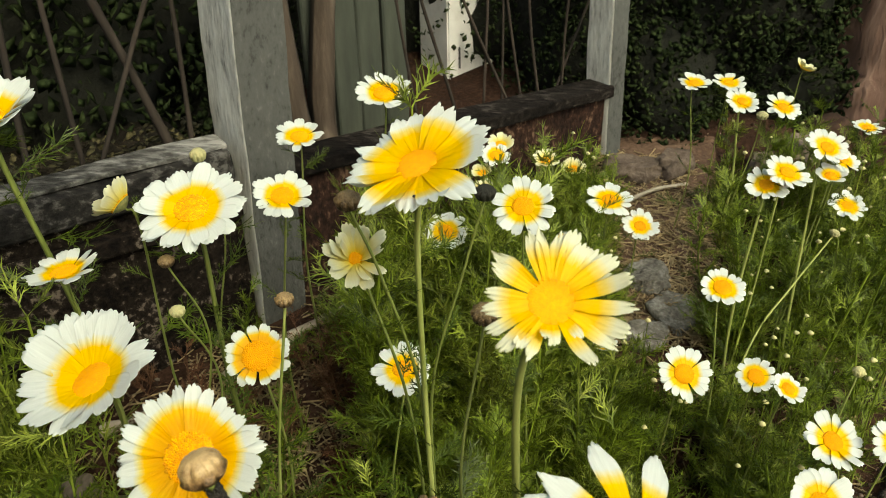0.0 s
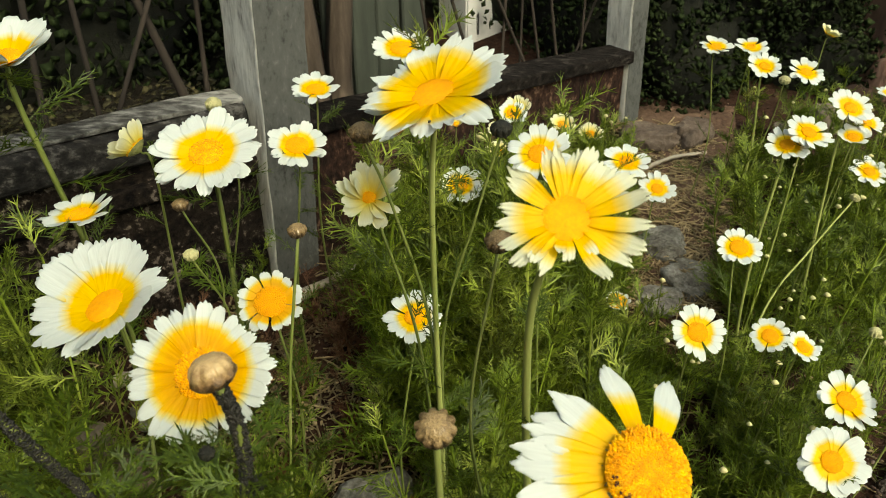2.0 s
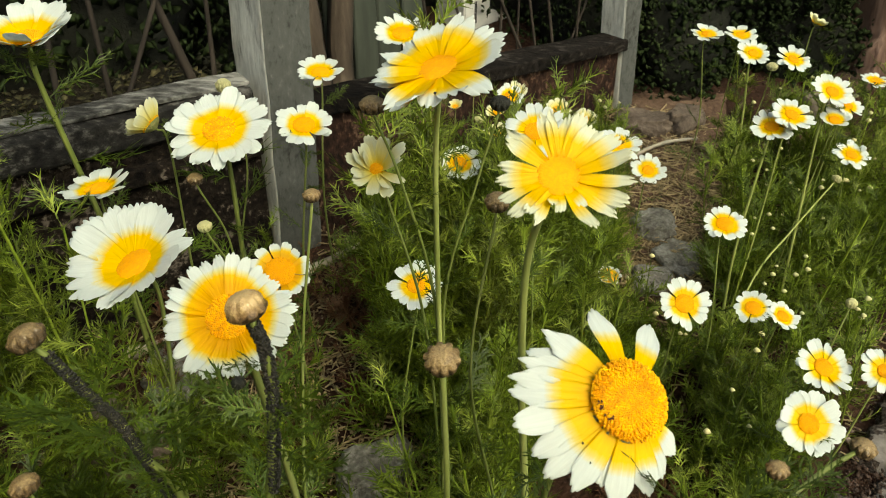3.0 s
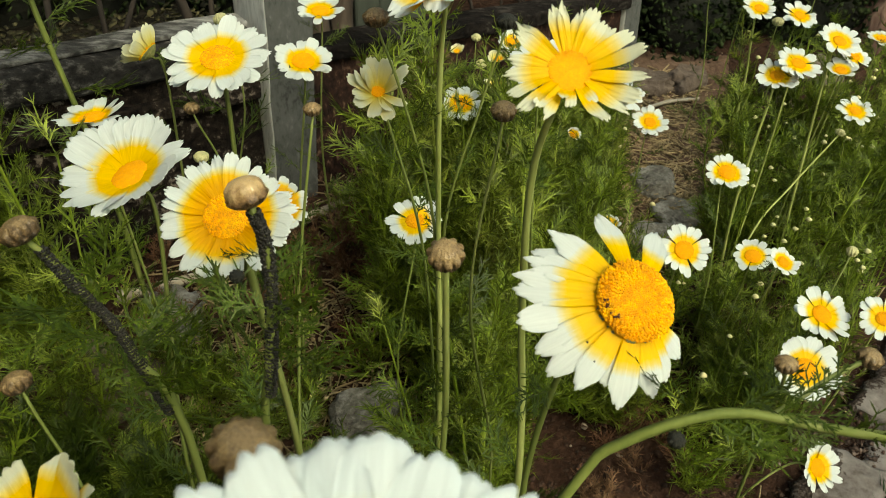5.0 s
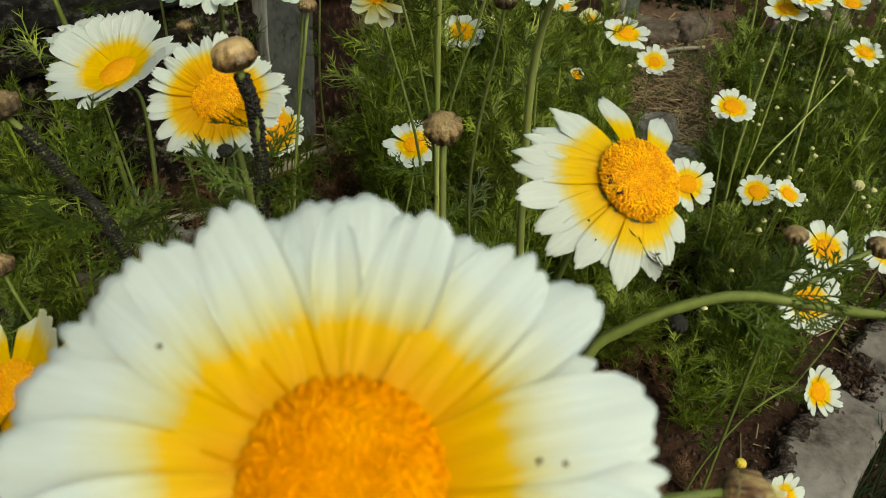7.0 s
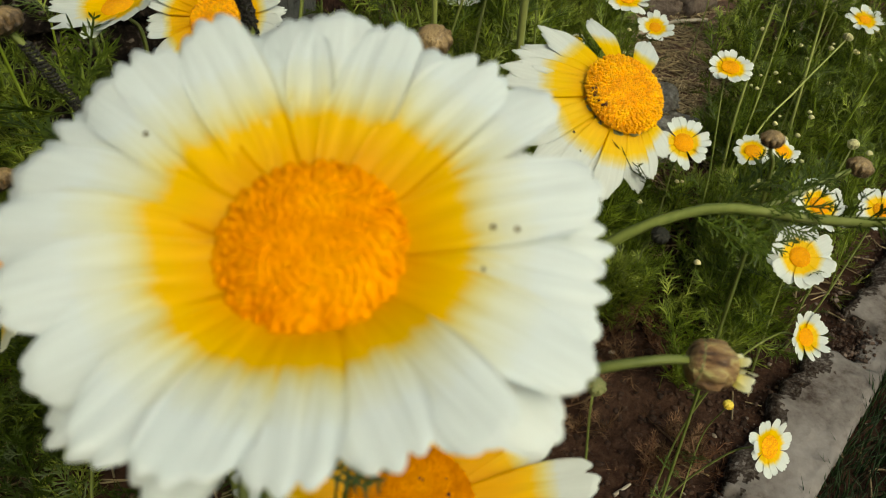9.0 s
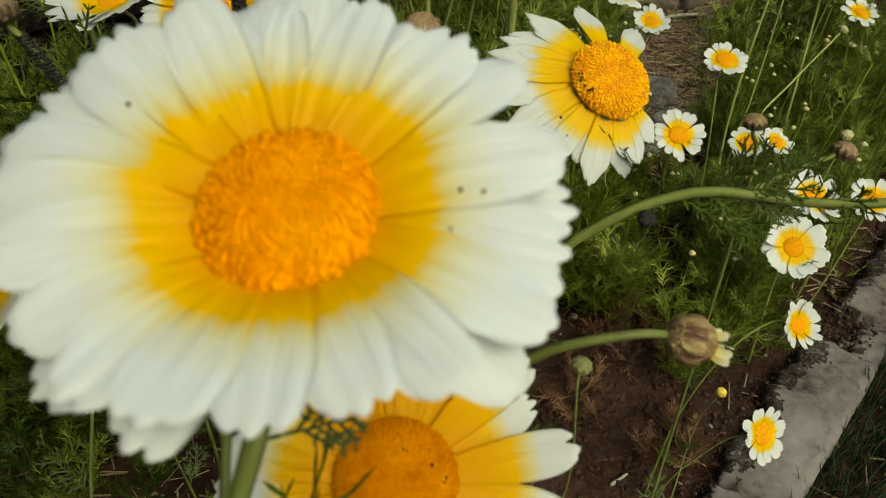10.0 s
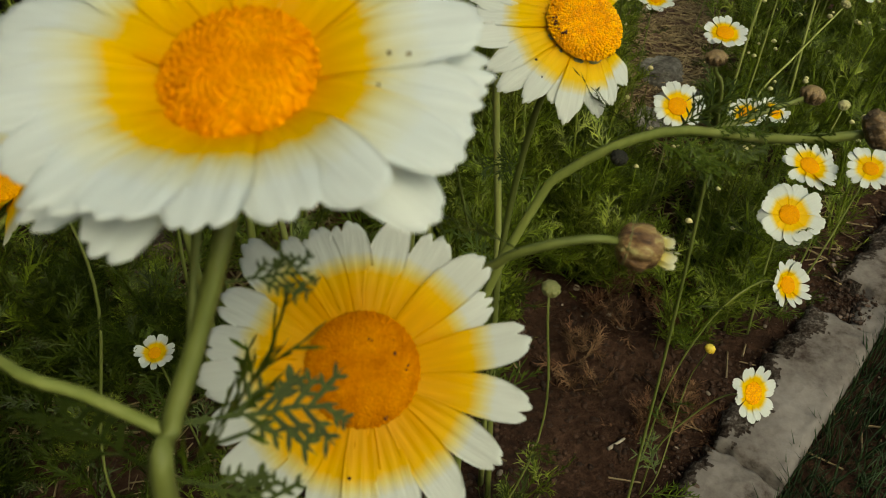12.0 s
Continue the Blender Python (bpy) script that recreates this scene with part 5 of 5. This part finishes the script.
# dry heads and buds
b1 = bud((-0.059, 0.120, 0.507), (-0.26, 0.10, 0.93), 0.0149, "tan", (-0.075, 0.135), [(-0.072, 0.130, 0.33), (-0.0595, 0.122, 0.425), (-0.055, 0.122, 0.46), (-0.0545, 0.121, 0.485)], 0.0019, 8, "bulging brown spent head on a black-crusted stalk")
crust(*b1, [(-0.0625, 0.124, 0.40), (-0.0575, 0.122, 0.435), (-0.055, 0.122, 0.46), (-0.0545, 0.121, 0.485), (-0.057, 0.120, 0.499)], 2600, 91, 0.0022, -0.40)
for p, d, size, roll in (((-0.056, 0.121, 0.45), (0.75, -0.1, 0.75), 0.028, 60), ((-0.056, 0.121, 0.452), (-0.8, -0.2, 0.35), 0.020, -30), ((-0.058, 0.121, 0.43), (0.8, -0.4, 0.3), 0.032, 10), ((-0.06, 0.122, 0.42), (-0.7, 0.3, 0.6), 0.036, 40)):
    leaf_on(b1[0], Vector(p) - b1[1], d, size, roll)
for p, size in (((-0.0675, 0.120, 0.468), 0.0027), ((-0.0505, 0.121, 0.4535), 0.0028)):
    part("side_bud", BUDS["dark"], b1[0], Matrix.Translation(Vector(p) - b1[1]) @ turn_to((0.1, -0.3, 0.9)) @ Matrix.Scale(size, 4), "small green-brown side bud")
b2 = bud((-0.166, 0.136, 0.470), (-0.41, 0.06, 0.91), 0.0149, "brown", (-0.112, 0.145), [(-0.116, 0.142, 0.33), (-0.130, 0.137, 0.400), (-0.1365, 0.137, 0.421), (-0.1475, 0.137, 0.4385), (-0.158, 0.137, 0.456)], 0.0020, 9, "brown spent head on a slanting black-crusted stalk")
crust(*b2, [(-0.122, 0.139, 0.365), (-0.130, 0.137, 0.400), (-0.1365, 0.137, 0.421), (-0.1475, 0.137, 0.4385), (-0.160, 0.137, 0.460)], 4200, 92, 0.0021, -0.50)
for p, d, size, roll in (((-0.142, 0.137, 0.43), (0.3, 0.2, 0.95), 0.034, 70), ((-0.142, 0.136, 0.43), (-0.8, -0.3, 0.1), 0.045, 20), ((-0.134, 0.137, 0.412), (0.9, -0.2, 0.35), 0.04, 0), ((-0.134, 0.137, 0.41), (-0.9, -0.1, 0.2), 0.05, 10), ((-0.126, 0.137, 0.385), (0.8, -0.2, 0.6), 0.04, 50)):
    leaf_on(b2[0], Vector(p) - b2[1], d, size, roll)
bud((0.014, 0.126, 0.482), (-0.02, -0.30, 0.95), 0.0131, "brown", (0.0, 0.20), (), 0.0017, 6)
bud((-0.167, 0.105, 0.4125), (-0.35, 0.11, 0.93), 0.0120, "brown")
bud((-0.044, 0.303, 0.511), (0.01, -0.07, 1.00), 0.0131, "brown", (-0.009, 0.322), [(-0.008, 0.320, 0.22), (-0.012, 0.318, 0.366), (-0.030, 0.308, 0.460)])
bud((0.0304, 0.2276, 0.4954), (0.01, -0.2, 0.97), 0.0112, "brown", (0.02, 0.27), (), 0.0010)
bud((-0.075, 0.271, 0.469), (0.01, -0.07, 1.00), 0.0092, "brown", (-0.100, 0.246), [(-0.098, 0.246, 0.20), (-0.088, 0.258, 0.36)])
bud((-0.224, 0.442, 0.381), (0.01, -0.07, 1.00), 0.0117, "brown")
bud((-0.214, 0.422, 0.348), (0.01, -0.07, 1.00), 0.011, "pale")
bud((-0.257, 0.612, 0.394), (0.01, -0.07, 1.00), 0.014, "pale", squash=1.2)
bud((0.134, 0.092, 0.472), (-0.03, 0.03, 1.00), 0.0072, "brown", (0.165, 0.16), [(0.16, 0.15, 0.25), (0.146, 0.115, 0.43)], 0.0010, 0)
bud((0.336, 0.477, 0.268), (-0.02, -0.03, 1.00), 0.009, "pale", squash=1.2)
bud((0.202, 0.207, 0.217), (0.21, -0.09, 0.97), 0.0068, "yellow", (0.190, 0.23), (), 0.0006, 3, label="small yellow bud on a curved stalk")
bud((-0.025, 0.011, 0.4996), (0.18, -0.01, 0.98), 0.0165, "brown", (-0.05, 0.06))
bud((0.027, 0.329, 0.504), (0.01, -0.07, 1.00), 0.011, "dark", (-0.004, 0.322), [(-0.004, 0.320, 0.22), (-0.005, 0.318, 0.366), (0.014, 0.324, 0.450)])
bud((0.385, 0.690, 0.280), (0.4, 0.2, 0.9), 0.010, "pale", (0.262, 0.585), [(0.298, 0.618, 0.186), (0.338, 0.653, 0.232)], 0.0011, 2, "small pale bud on a long slanting stalk", pale=True)
bud((0.356, 0.899, 0.329), (0.01, -0.07, 1.00), 0.013, "pale")
bud((0.084, 0.034, 0.405), (0.22, -0.08, 0.97), 0.0066, "green", (0.06, 0.07), (), 0.0006)

# the thick bowed stem with a bud at its end and a withered one on its side
bow = bud((0.195, 0.086, 0.452), (0.85, -0.10, 0.5), 0.0135, "brown", (0.045, 0.11), [(0.046, 0.105, 0.20), (0.053, 0.098, 0.325), (0.077, 0.104, 0.395), (0.087, 0.104, 0.4103), (0.107, 0.104, 0.4262), (0.130, 0.104, 0.435), (0.158, 0.096, 0.439), (0.178, 0.089, 0.445)], 0.0022, 2,
          "brown spent head on a thick bowed green stem")
part("side_bud", BUDS["dark"], bow[0], Matrix.Translation(Vector((0.1072, 0.098, 0.4235)) - bow[1]) @ turn_to((0.2, -0.3, 0.9)) @ Matrix.Scale(0.0033, 4), "withered black side bud")
part("branch", mesh_of("branch", *tube([Vector(p) - bow[1] for p in ((0.140, 0.102, 0.4365), (0.152, 0.112, 0.436), (0.168, 0.126, 0.436), (0.180, 0.134, 0.437), (0.187, 0.138, 0.4385))], 0.0013, 0.0009, 8, 14), M_STEM), bow[0])
part("side_bud", BUDS["brown"], bow[0], Matrix.Translation(Vector((0.187, 0.138, 0.4385)) - bow[1]) @ turn_to((0.2, 0.1, 0.9)) @ Matrix.Scale(0.0048, 4), "brown dry side bud")
for p, d, size, roll in (((0.116, 0.104, 0.431), (0.85, -0.3, -0.1), 0.026, 10), ((0.126, 0.104, 0.434), (0.8, -0.2, -0.3), 0.026, 70), ((0.128, 0.104, 0.4345), (0.7, 0.2, 0.7), 0.026, 20),
                         ((0.138, 0.102, 0.436), (0.8, -0.2, 0.5), 0.022, 30), ((0.142, 0.101, 0.436), (0.85, -0.2, -0.25), 0.020, 60), ((0.150, 0.110, 0.436), (0.7, 0.4, 0.5), 0.022, 10), ((0.160, 0.096, 0.439), (0.8, -0.3, 0.4), 0.022, 80)):
    leaf_on(bow[0], Vector(p) - bow[1], d, size, roll)

# the torn bud, showing its first petals
torn = bud((0.106, 0.001, 0.453), (0.96, -0.10, -0.10), 0.0128, "torn", (0.03, 0.09), [(0.035, 0.06, 0.25), (0.052, 0.005, 0.415), (0.065, -0.004, 0.445), (0.078, -0.006, 0.455), (0.092, -0.004, 0.458)], 0.0015, 2,
           "brown bursting bud with pale yellow petal tips", 1.35)
part("calyx", CALYX, torn[0], Matrix.Translation(Vector((0.1025, 0.0013, 0.4533)) - torn[1]) @ turn_to((0.96, -0.10, -0.10)) @ Matrix.Scale(0.0060, 4), "green scaly calyx")
tip_rng = random.Random(12)
for k in range(9):
    a = 2 * math.pi * k / 9
    off = Vector((0.0, math.cos(a), math.sin(a))) * 0.0026
    m = Matrix.Translation(Vector((0.1105, 0.0005, 0.4524)) + off - torn[1]) @ Vector((0.95, 0.35 * math.cos(a) - 0.1, 0.35 * math.sin(a) - 0.15)).normalized().to_track_quat("X", "Z").to_matrix().to_4x4() @ pose(0, 0, 0, tip_rng.uniform(-90, 90))
    part("petal_tip", PETAL_SET["cream"][k % 6], torn[0], m @ Matrix.Diagonal((0.0055 * tip_rng.uniform(0.7, 1.3), 0.0075, 0.006, 1)), "pale yellow petal tips")

# specks on the petals and a gnawed hole at the rim of the high dome
def specks(ob, name, material, label, spots, size, seed, scatter=0.0, count=1):
    rng = random.Random(seed)
    v, q = lump(random.Random(6), 0.6)
    s = Stuff()
    for p in spots:
        for _ in range(count):
            at = Vector(p) - ob.location + Vector((rng.uniform(-1, 1), rng.uniform(-1, 1), rng.uniform(-1, 1))) * scatter
            s.place(v, q, Matrix.Translation(at) @ pose(0, 0, 0, rng.uniform(0, 90), rng.uniform(0, 90), 0) @ Matrix.Scale(size * rng.uniform(0.7, 1.3), 4))
    c = s.build(name, material, label, "")
    c.parent = ob


def plant_at(x, y):
    """The crown daisy whose foot stands nearest to a place."""
    return min((o for o in bpy.data.objects if o.name.startswith("crown_daisy") and o.parent is None), key=lambda o: (o.location.x - x) ** 2 + (o.location.y - y) ** 2)


specks(plant_at(-0.02, -0.06), "specks", M_SPECK, "tiny dark specks on the petals", ((0.0470, -0.0599, 0.5353), (0.0504, -0.0600, 0.5355), (0.0463, -0.0657, 0.5322), (-0.0079, -0.0504, 0.5392)), 0.00045, 61)
specks(plant_at(0.064, 0.20), "gnawed_hole", M_GNAWED, "dark brown gnawed hole at the rim of the dome", ((0.0752, 0.1207, 0.4706), (0.0766, 0.1193, 0.4686), (0.0779, 0.1170, 0.4679), (0.0796, 0.1160, 0.4668), (0.0757, 0.1192, 0.4697)), 0.0005, 62, 0.0009, 6)
specks(plant_at(0.064, 0.20), "specks", M_CRUST, "tiny dark specks on the petals", ((0.0697, 0.1119, 0.4566), (0.0728, 0.1068, 0.4519)), 0.0005, 64)
specks(plant_at(0.03, 0.06), "specks", M_GNAWED, "tiny dark specks on the eye and petals", ((0.0419, -0.0391, 0.4394), (0.0409, -0.0366, 0.4414), (0.0346, -0.0373, 0.4422), (0.0332, -0.0626, 0.4142), (0.0411, -0.0505, 0.4266), (0.0452, -0.0407, 0.4366)), 0.0005, 65, 0.0006, 3)
specks(plant_at(-0.007, 0.32), "specks", M_CRUST, "tiny dark specks on the petals", ((0.0189, 0.2619, 0.5413), (-0.0029, 0.2573, 0.5379), (0.0042, 0.2550, 0.5332)), 0.0008, 63)

# leaves beside the large flowers
near = [o for o in bpy.data.objects if o.name.startswith("crown_daisy") and o.parent is None][0]
at0 = near.location
for p, d, size in (((0.0141, -0.0967, 0.4761), (0.0234, 0.0126, -0.005), 0.029), ((0.0189, -0.080, 0.4969), (0.0119, 0.0092, -0.0036), 0.017), ((0.0125, -0.102, 0.466), (0.012, 0.0, -0.002), 0.022)):
    x_way = Vector(d).normalized()
    z_way = (Vector((0.3, -0.58, 0.75)) - x_way * Vector((0.3, -0.58, 0.75)).dot(x_way)).normalized()
    turned = Matrix((x_way, z_way.cross(x_way), z_way)).transposed().to_4x4()
    part("leaf", COARSE_LEAF, near, Matrix.Translation(Vector(p) - at0) @ turned @ Matrix.Scale(size, 4))
part("leaf", COARSE_LEAF, near, Matrix.Translation(Vector((0.009, -0.100, 0.462)) - at0) @ Vector((-0.9, 0.4, -0.05)).to_track_quat("X", "Z").to_matrix().to_4x4() @ pose(0, 0, 0, 30) @ Matrix.Scale(0.035, 4))
part("branch", mesh_of("branch", *tube([Vector(p) - at0 for p in ((0.008, -0.098, 0.466), (0.0122, -0.0897, 0.477), (0.0105, -0.078, 0.489), (0.0097, -0.0681, 0.4999), (0.012, -0.062, 0.515))], 0.0009, 0.0008, 8, 16), M_STEM), near)
part("branch", mesh_of("branch", *tube([Vector(p) - at0 for p in ((0.0126, -0.0995, 0.4760), (-0.0037, -0.0971, 0.4809), (-0.0219, -0.0935, 0.483), (-0.070, -0.055, 0.466), (-0.097, -0.02, 0.436), (-0.101, 0.017, 0.434))], 0.0013, 0.0010, 8, 20), M_STEM), near)
flower(near, at0, (-0.106, 0.021, 0.438), Vector((-0.29, -0.29, 0.91)).normalized(), 0.058, 11, 0.34, 18, "star", 0.85, DISC_PLAIN, jitter=2.6, petals=PETAL_RAGGED)

daisy((0.026, 0.730, 0.345), (0.10, -0.45, 0.88), 0.034, 12, 0.36, 14)
daisy((0.012, 0.720, 0.328), (-0.10, -0.30, 0.94), 0.027, 11, 0.36, 40, "cream")
daisy((-0.034, 0.720, 0.334), (0.05, -0.35, 0.93), 0.021, 11, 0.36, 50, "cream")
daisy((0.109, 0.779, 0.212), (0.30, -0.50, 0.80), 0.022, 10, 0.36, 45, "gold")
bud((-0.014, 0.730, 0.348), (0.05, -0.10, 0.98), 0.010, "pale", None, (), 0.0007, 3)
bud((-0.005, 0.700, 0.330), (0.05, -0.10, 0.98), 0.011, "pale", None, (), 0.0007, 3)

# ---- many more stems and leaves, too many to count ----
def open_soil(x, y):
    """Where the bed lies bare."""
    if x > 0.215 + 0.669 * (y - 0.236) - 0.015:
        return True
    if ((x - 0.13) / 0.085) ** 2 + ((y - 0.32) / 0.14) ** 2 < 1:
        return True
    if ((x + 0.10) / 0.07) ** 2 + ((y - 0.58) / 0.11) ** 2 < 1:
        return True
    if 0.62 < y < 1.3 and abs(x - 0.27 - 0.16 * (y - 1.0)) < 0.075 - 0.05 * max(0, 0.95 - y):
        return True
    if ((x + 0.29) / 0.18) ** 2 + ((y - 0.58) / 0.12) ** 2 < 1:
        return True
    if ((x + 0.085) / 0.075) ** 2 + ((y - 0.41) / 0.12) ** 2 < 1:
        return True
    side = (Vector((x, y, 0)) - WALL_AT).dot(WALL_OUT)
    return side < 0.035 and (Vector((x, y, 0)) - WALL_AT).dot(WALL_WAY) < 0.6


def thicket(name, label, count, area, heights, seed, leaf=(0.026, 0.042), per=22, anywhere=False, material=None):
    rng = random.Random(seed)
    s = Stuff()
    done = 0
    while done < count:
        x, y = rng.uniform(area[0], area[1]), rng.uniform(area[2], area[3])
        done += 1
        if open_soil(x, y) and not anywhere:
            continue
        if x < 0.02 and y < 0.25 and not anywhere and rng.random() < 0.7:
            continue
        z = soil_height(x, y)
        h = rng.uniform(*heights) * (0.6 + 0.4 * rng.random())
        if 0.12 < x < 0.30 and 0.40 < y < 0.66:
            h = min(h, rng.uniform(0.05, 0.10))
        if x < 0.21 and y > 0.70:
            h = min(h, rng.uniform(0.05, 0.11))
        top = Vector((x + rng.uniform(-0.04, 0.04), y + rng.uniform(-0.04, 0.04), z + h))
        base = Vector((x, y, z - 0.004))
        mid = base.lerp(top, 0.5) + Vector((rng.uniform(-0.01, 0.01), rng.uniform(-0.01, 0.01), 0))
        line = spline([base, mid, top], 8)
        r = rng.uniform(0.0008, 0.0016)
        ring = [(math.cos(t) * r, math.sin(t) * r, 0) for t in (0, 2.1, 4.2)]
        v = [tuple(p + Vector(q)) for p in line for q in ring]
        f = []
        for i in range(8):
            for j in range(3):
                k = (j + 1) % 3
                f += [(i * 3 + j, i * 3 + k, i * 3 + 3 + k), (i * 3 + j, i * 3 + 3 + k, i * 3 + 3 + j)]
        s.add(v, f)
        az = rng.uniform(0, 6.28)
        for k in range(per):
            a = (k + rng.random()) / per
            p = line[min(8, int(a * 8.99))]
            az += 2.4
            d = Vector((math.cos(az), math.sin(az), rng.uniform(0.3, 2.2))).normalized()
            m = Matrix.Translation(p) @ d.to_track_quat("X", "Z").to_matrix().to_4x4() @ pose(0, 0, 0, rng.uniform(-60, 60)) @ Matrix.Scale(rng.uniform(*leaf) * (1.15 - 0.4 * a), 4)
            vv, ff = rng.choice(SPRIGS)
            s.place(vv, ff, m)
    s.build(name, material or M_FOLIAGE, label, "foliage")


thicket("daisy_foliage", "feathery green crown daisy foliage in the middle of the bed", 130, (-0.07, 0.16, 0.26, 0.66), (0.14, 0.32), 101, (0.026, 0.046), 26)
thicket("daisy_foliage", "feathery green crown daisy foliage before the rusty wall", 150, (-0.16, 0.24, 0.55, 1.05), (0.10, 0.24), 102, (0.02, 0.038), 24)
thicket("daisy_foliage", "feathery dark green foliage on the open side of the bed", 270, (0.10, 0.66, 0.38, 1.05), (0.09, 0.22), 103, (0.02, 0.038), 26)
thicket("daisy_foliage", "sparse low feathery foliage before the dark wall", 34, (-0.32, -0.06, 0.30, 0.70), (0.06, 0.17), 109, (0.024, 0.042), 20)
# M_LEAF, darker than M_FOLIAGE, paints in the shade among these stalks
thicket("daisy_foliage", "feathery green foliage among the black-crusted stalks", 36, (-0.45, 0.0, 0.08, 0.32), (0.08, 0.22), 104, (0.024, 0.04), 26, material=M_LEAF)
thicket("daisy_foliage", "low feathery foliage covering the soil", 200, (-0.5, 0.6, 0.12, 1.1), (0.03, 0.10), 105, (0.02, 0.034), 14)
thicket("daisy_foliage", "tall feathery foliage at the edge of the bed", 34, (-0.52, -0.34, 0.22, 0.52), (0.22, 0.40), 106, (0.026, 0.046), 28)
# the next two thickets carry the shade near the ground in their leaf colour
thicket("daisy_foliage", "feathery foliage under the large flowers, shade put into its colour", 40, (-0.30, 0.06, -0.06, 0.16), (0.03, 0.11), 107, (0.026, 0.044), 22, material=M_LEAF_DARK_SHADE)
thicket("daisy_foliage", "dense feathery foliage below the spent heads, shade put into its colour", 18, (-0.46, -0.12, 0.08, 0.34), (0.04, 0.13), 114, (0.026, 0.044), 18, True, material=M_LEAF_DARK_SHADE)
thicket("daisy_foliage", "tall feathery tuft round the pale central stem", 30, (-0.10, 0.05, 0.49, 0.60), (0.28, 0.43), 108, (0.03, 0.052), 34, True)
thicket("daisy_foliage", "low feathery sprigs round the grey stone", 9, (-0.17, 0.0, 0.29, 0.44), (0.03, 0.10), 113, (0.02, 0.036), 16, True)
thicket("dry_foliage", "withered rusty brown foliage among the green", 9, (-0.20, -0.10, 0.58, 0.72), (0.03, 0.10), 110, (0.016, 0.03), 16, True, M_DRY)
thicket("dry_foliage", "withered brown foliage lying on the bare soil", 16, (0.10, 0.26, 0.28, 0.46), (0.015, 0.05), 111, (0.014, 0.026), 12, True, M_DRY)
thicket("dry_foliage", "withered brown foliage along the foot of the wall", 26, (-0.42, -0.10, 0.44, 0.70), (0.015, 0.06), 112, (0.014, 0.028), 12, True, M_DRY)


def on_bed(rng):
    x, y = rng.uniform(-0.36, 0.02), rng.uniform(0.36, 0.72)
    return Vector((x, y, soil_height(x, y) + rng.uniform(0.001, 0.006))), 50


flat_leaves("leaf_litter", M_STRAW, "dry curled leaf bits and chaff covering the soil", 2600, 72, on_bed, (0.003, 0.009), "leaf litter")

fallen = tagged(new("fallen_petal", PETAL_SET["cream"][2]), "single pale cream petal caught in the low foliage", "petal")
fallen.matrix_world = Matrix.Translation((-0.143, 0.410, 0.090)) @ pose(0, 0, 0, 20, -35, 60) @ Matrix.Diagonal((0.012, 0.012, 0.012, 1))


def small_buds():
    """Scores of pin-sized pale buds held above the foliage, each on a thread of a stalk."""
    rng = random.Random(55)
    v0, q0 = lump(random.Random(4), 0.9)
    s, thread = Stuff(), Stuff()
    n = 0
    while n < 90:
        x, y = rng.uniform(0.12, 0.56), rng.uniform(0.38, 1.0)
        if open_soil(x, y):
            continue
        n += 1
        z = soil_height(x, y)
        h = rng.uniform(0.12, 0.21)
        r = rng.uniform(0.0018, 0.0038)
        s.place(v0, q0, Matrix.Translation((x, y, z + h)) @ Matrix.Scale(r, 4))
        thread.add([(x + 0.0004, y, z), (x - 0.0004, y, z), (x, y + 0.0004, z), (x + 0.0004, y, z + h), (x - 0.0004, y, z + h), (x, y + 0.0004, z + h)], [(0, 1, 4), (0, 4, 3), (1, 2, 5), (1, 5, 4), (2, 0, 3), (2, 3, 5)])
    s.build("small_buds", M_BUD_PALE, "tiny pale green closed buds on thread-thin stalks", "flower buds", True)
    thread.build("bud_stalks", M_FOLIAGE, "thread-thin green stalks under the tiny buds", "stalks")


small_buds()
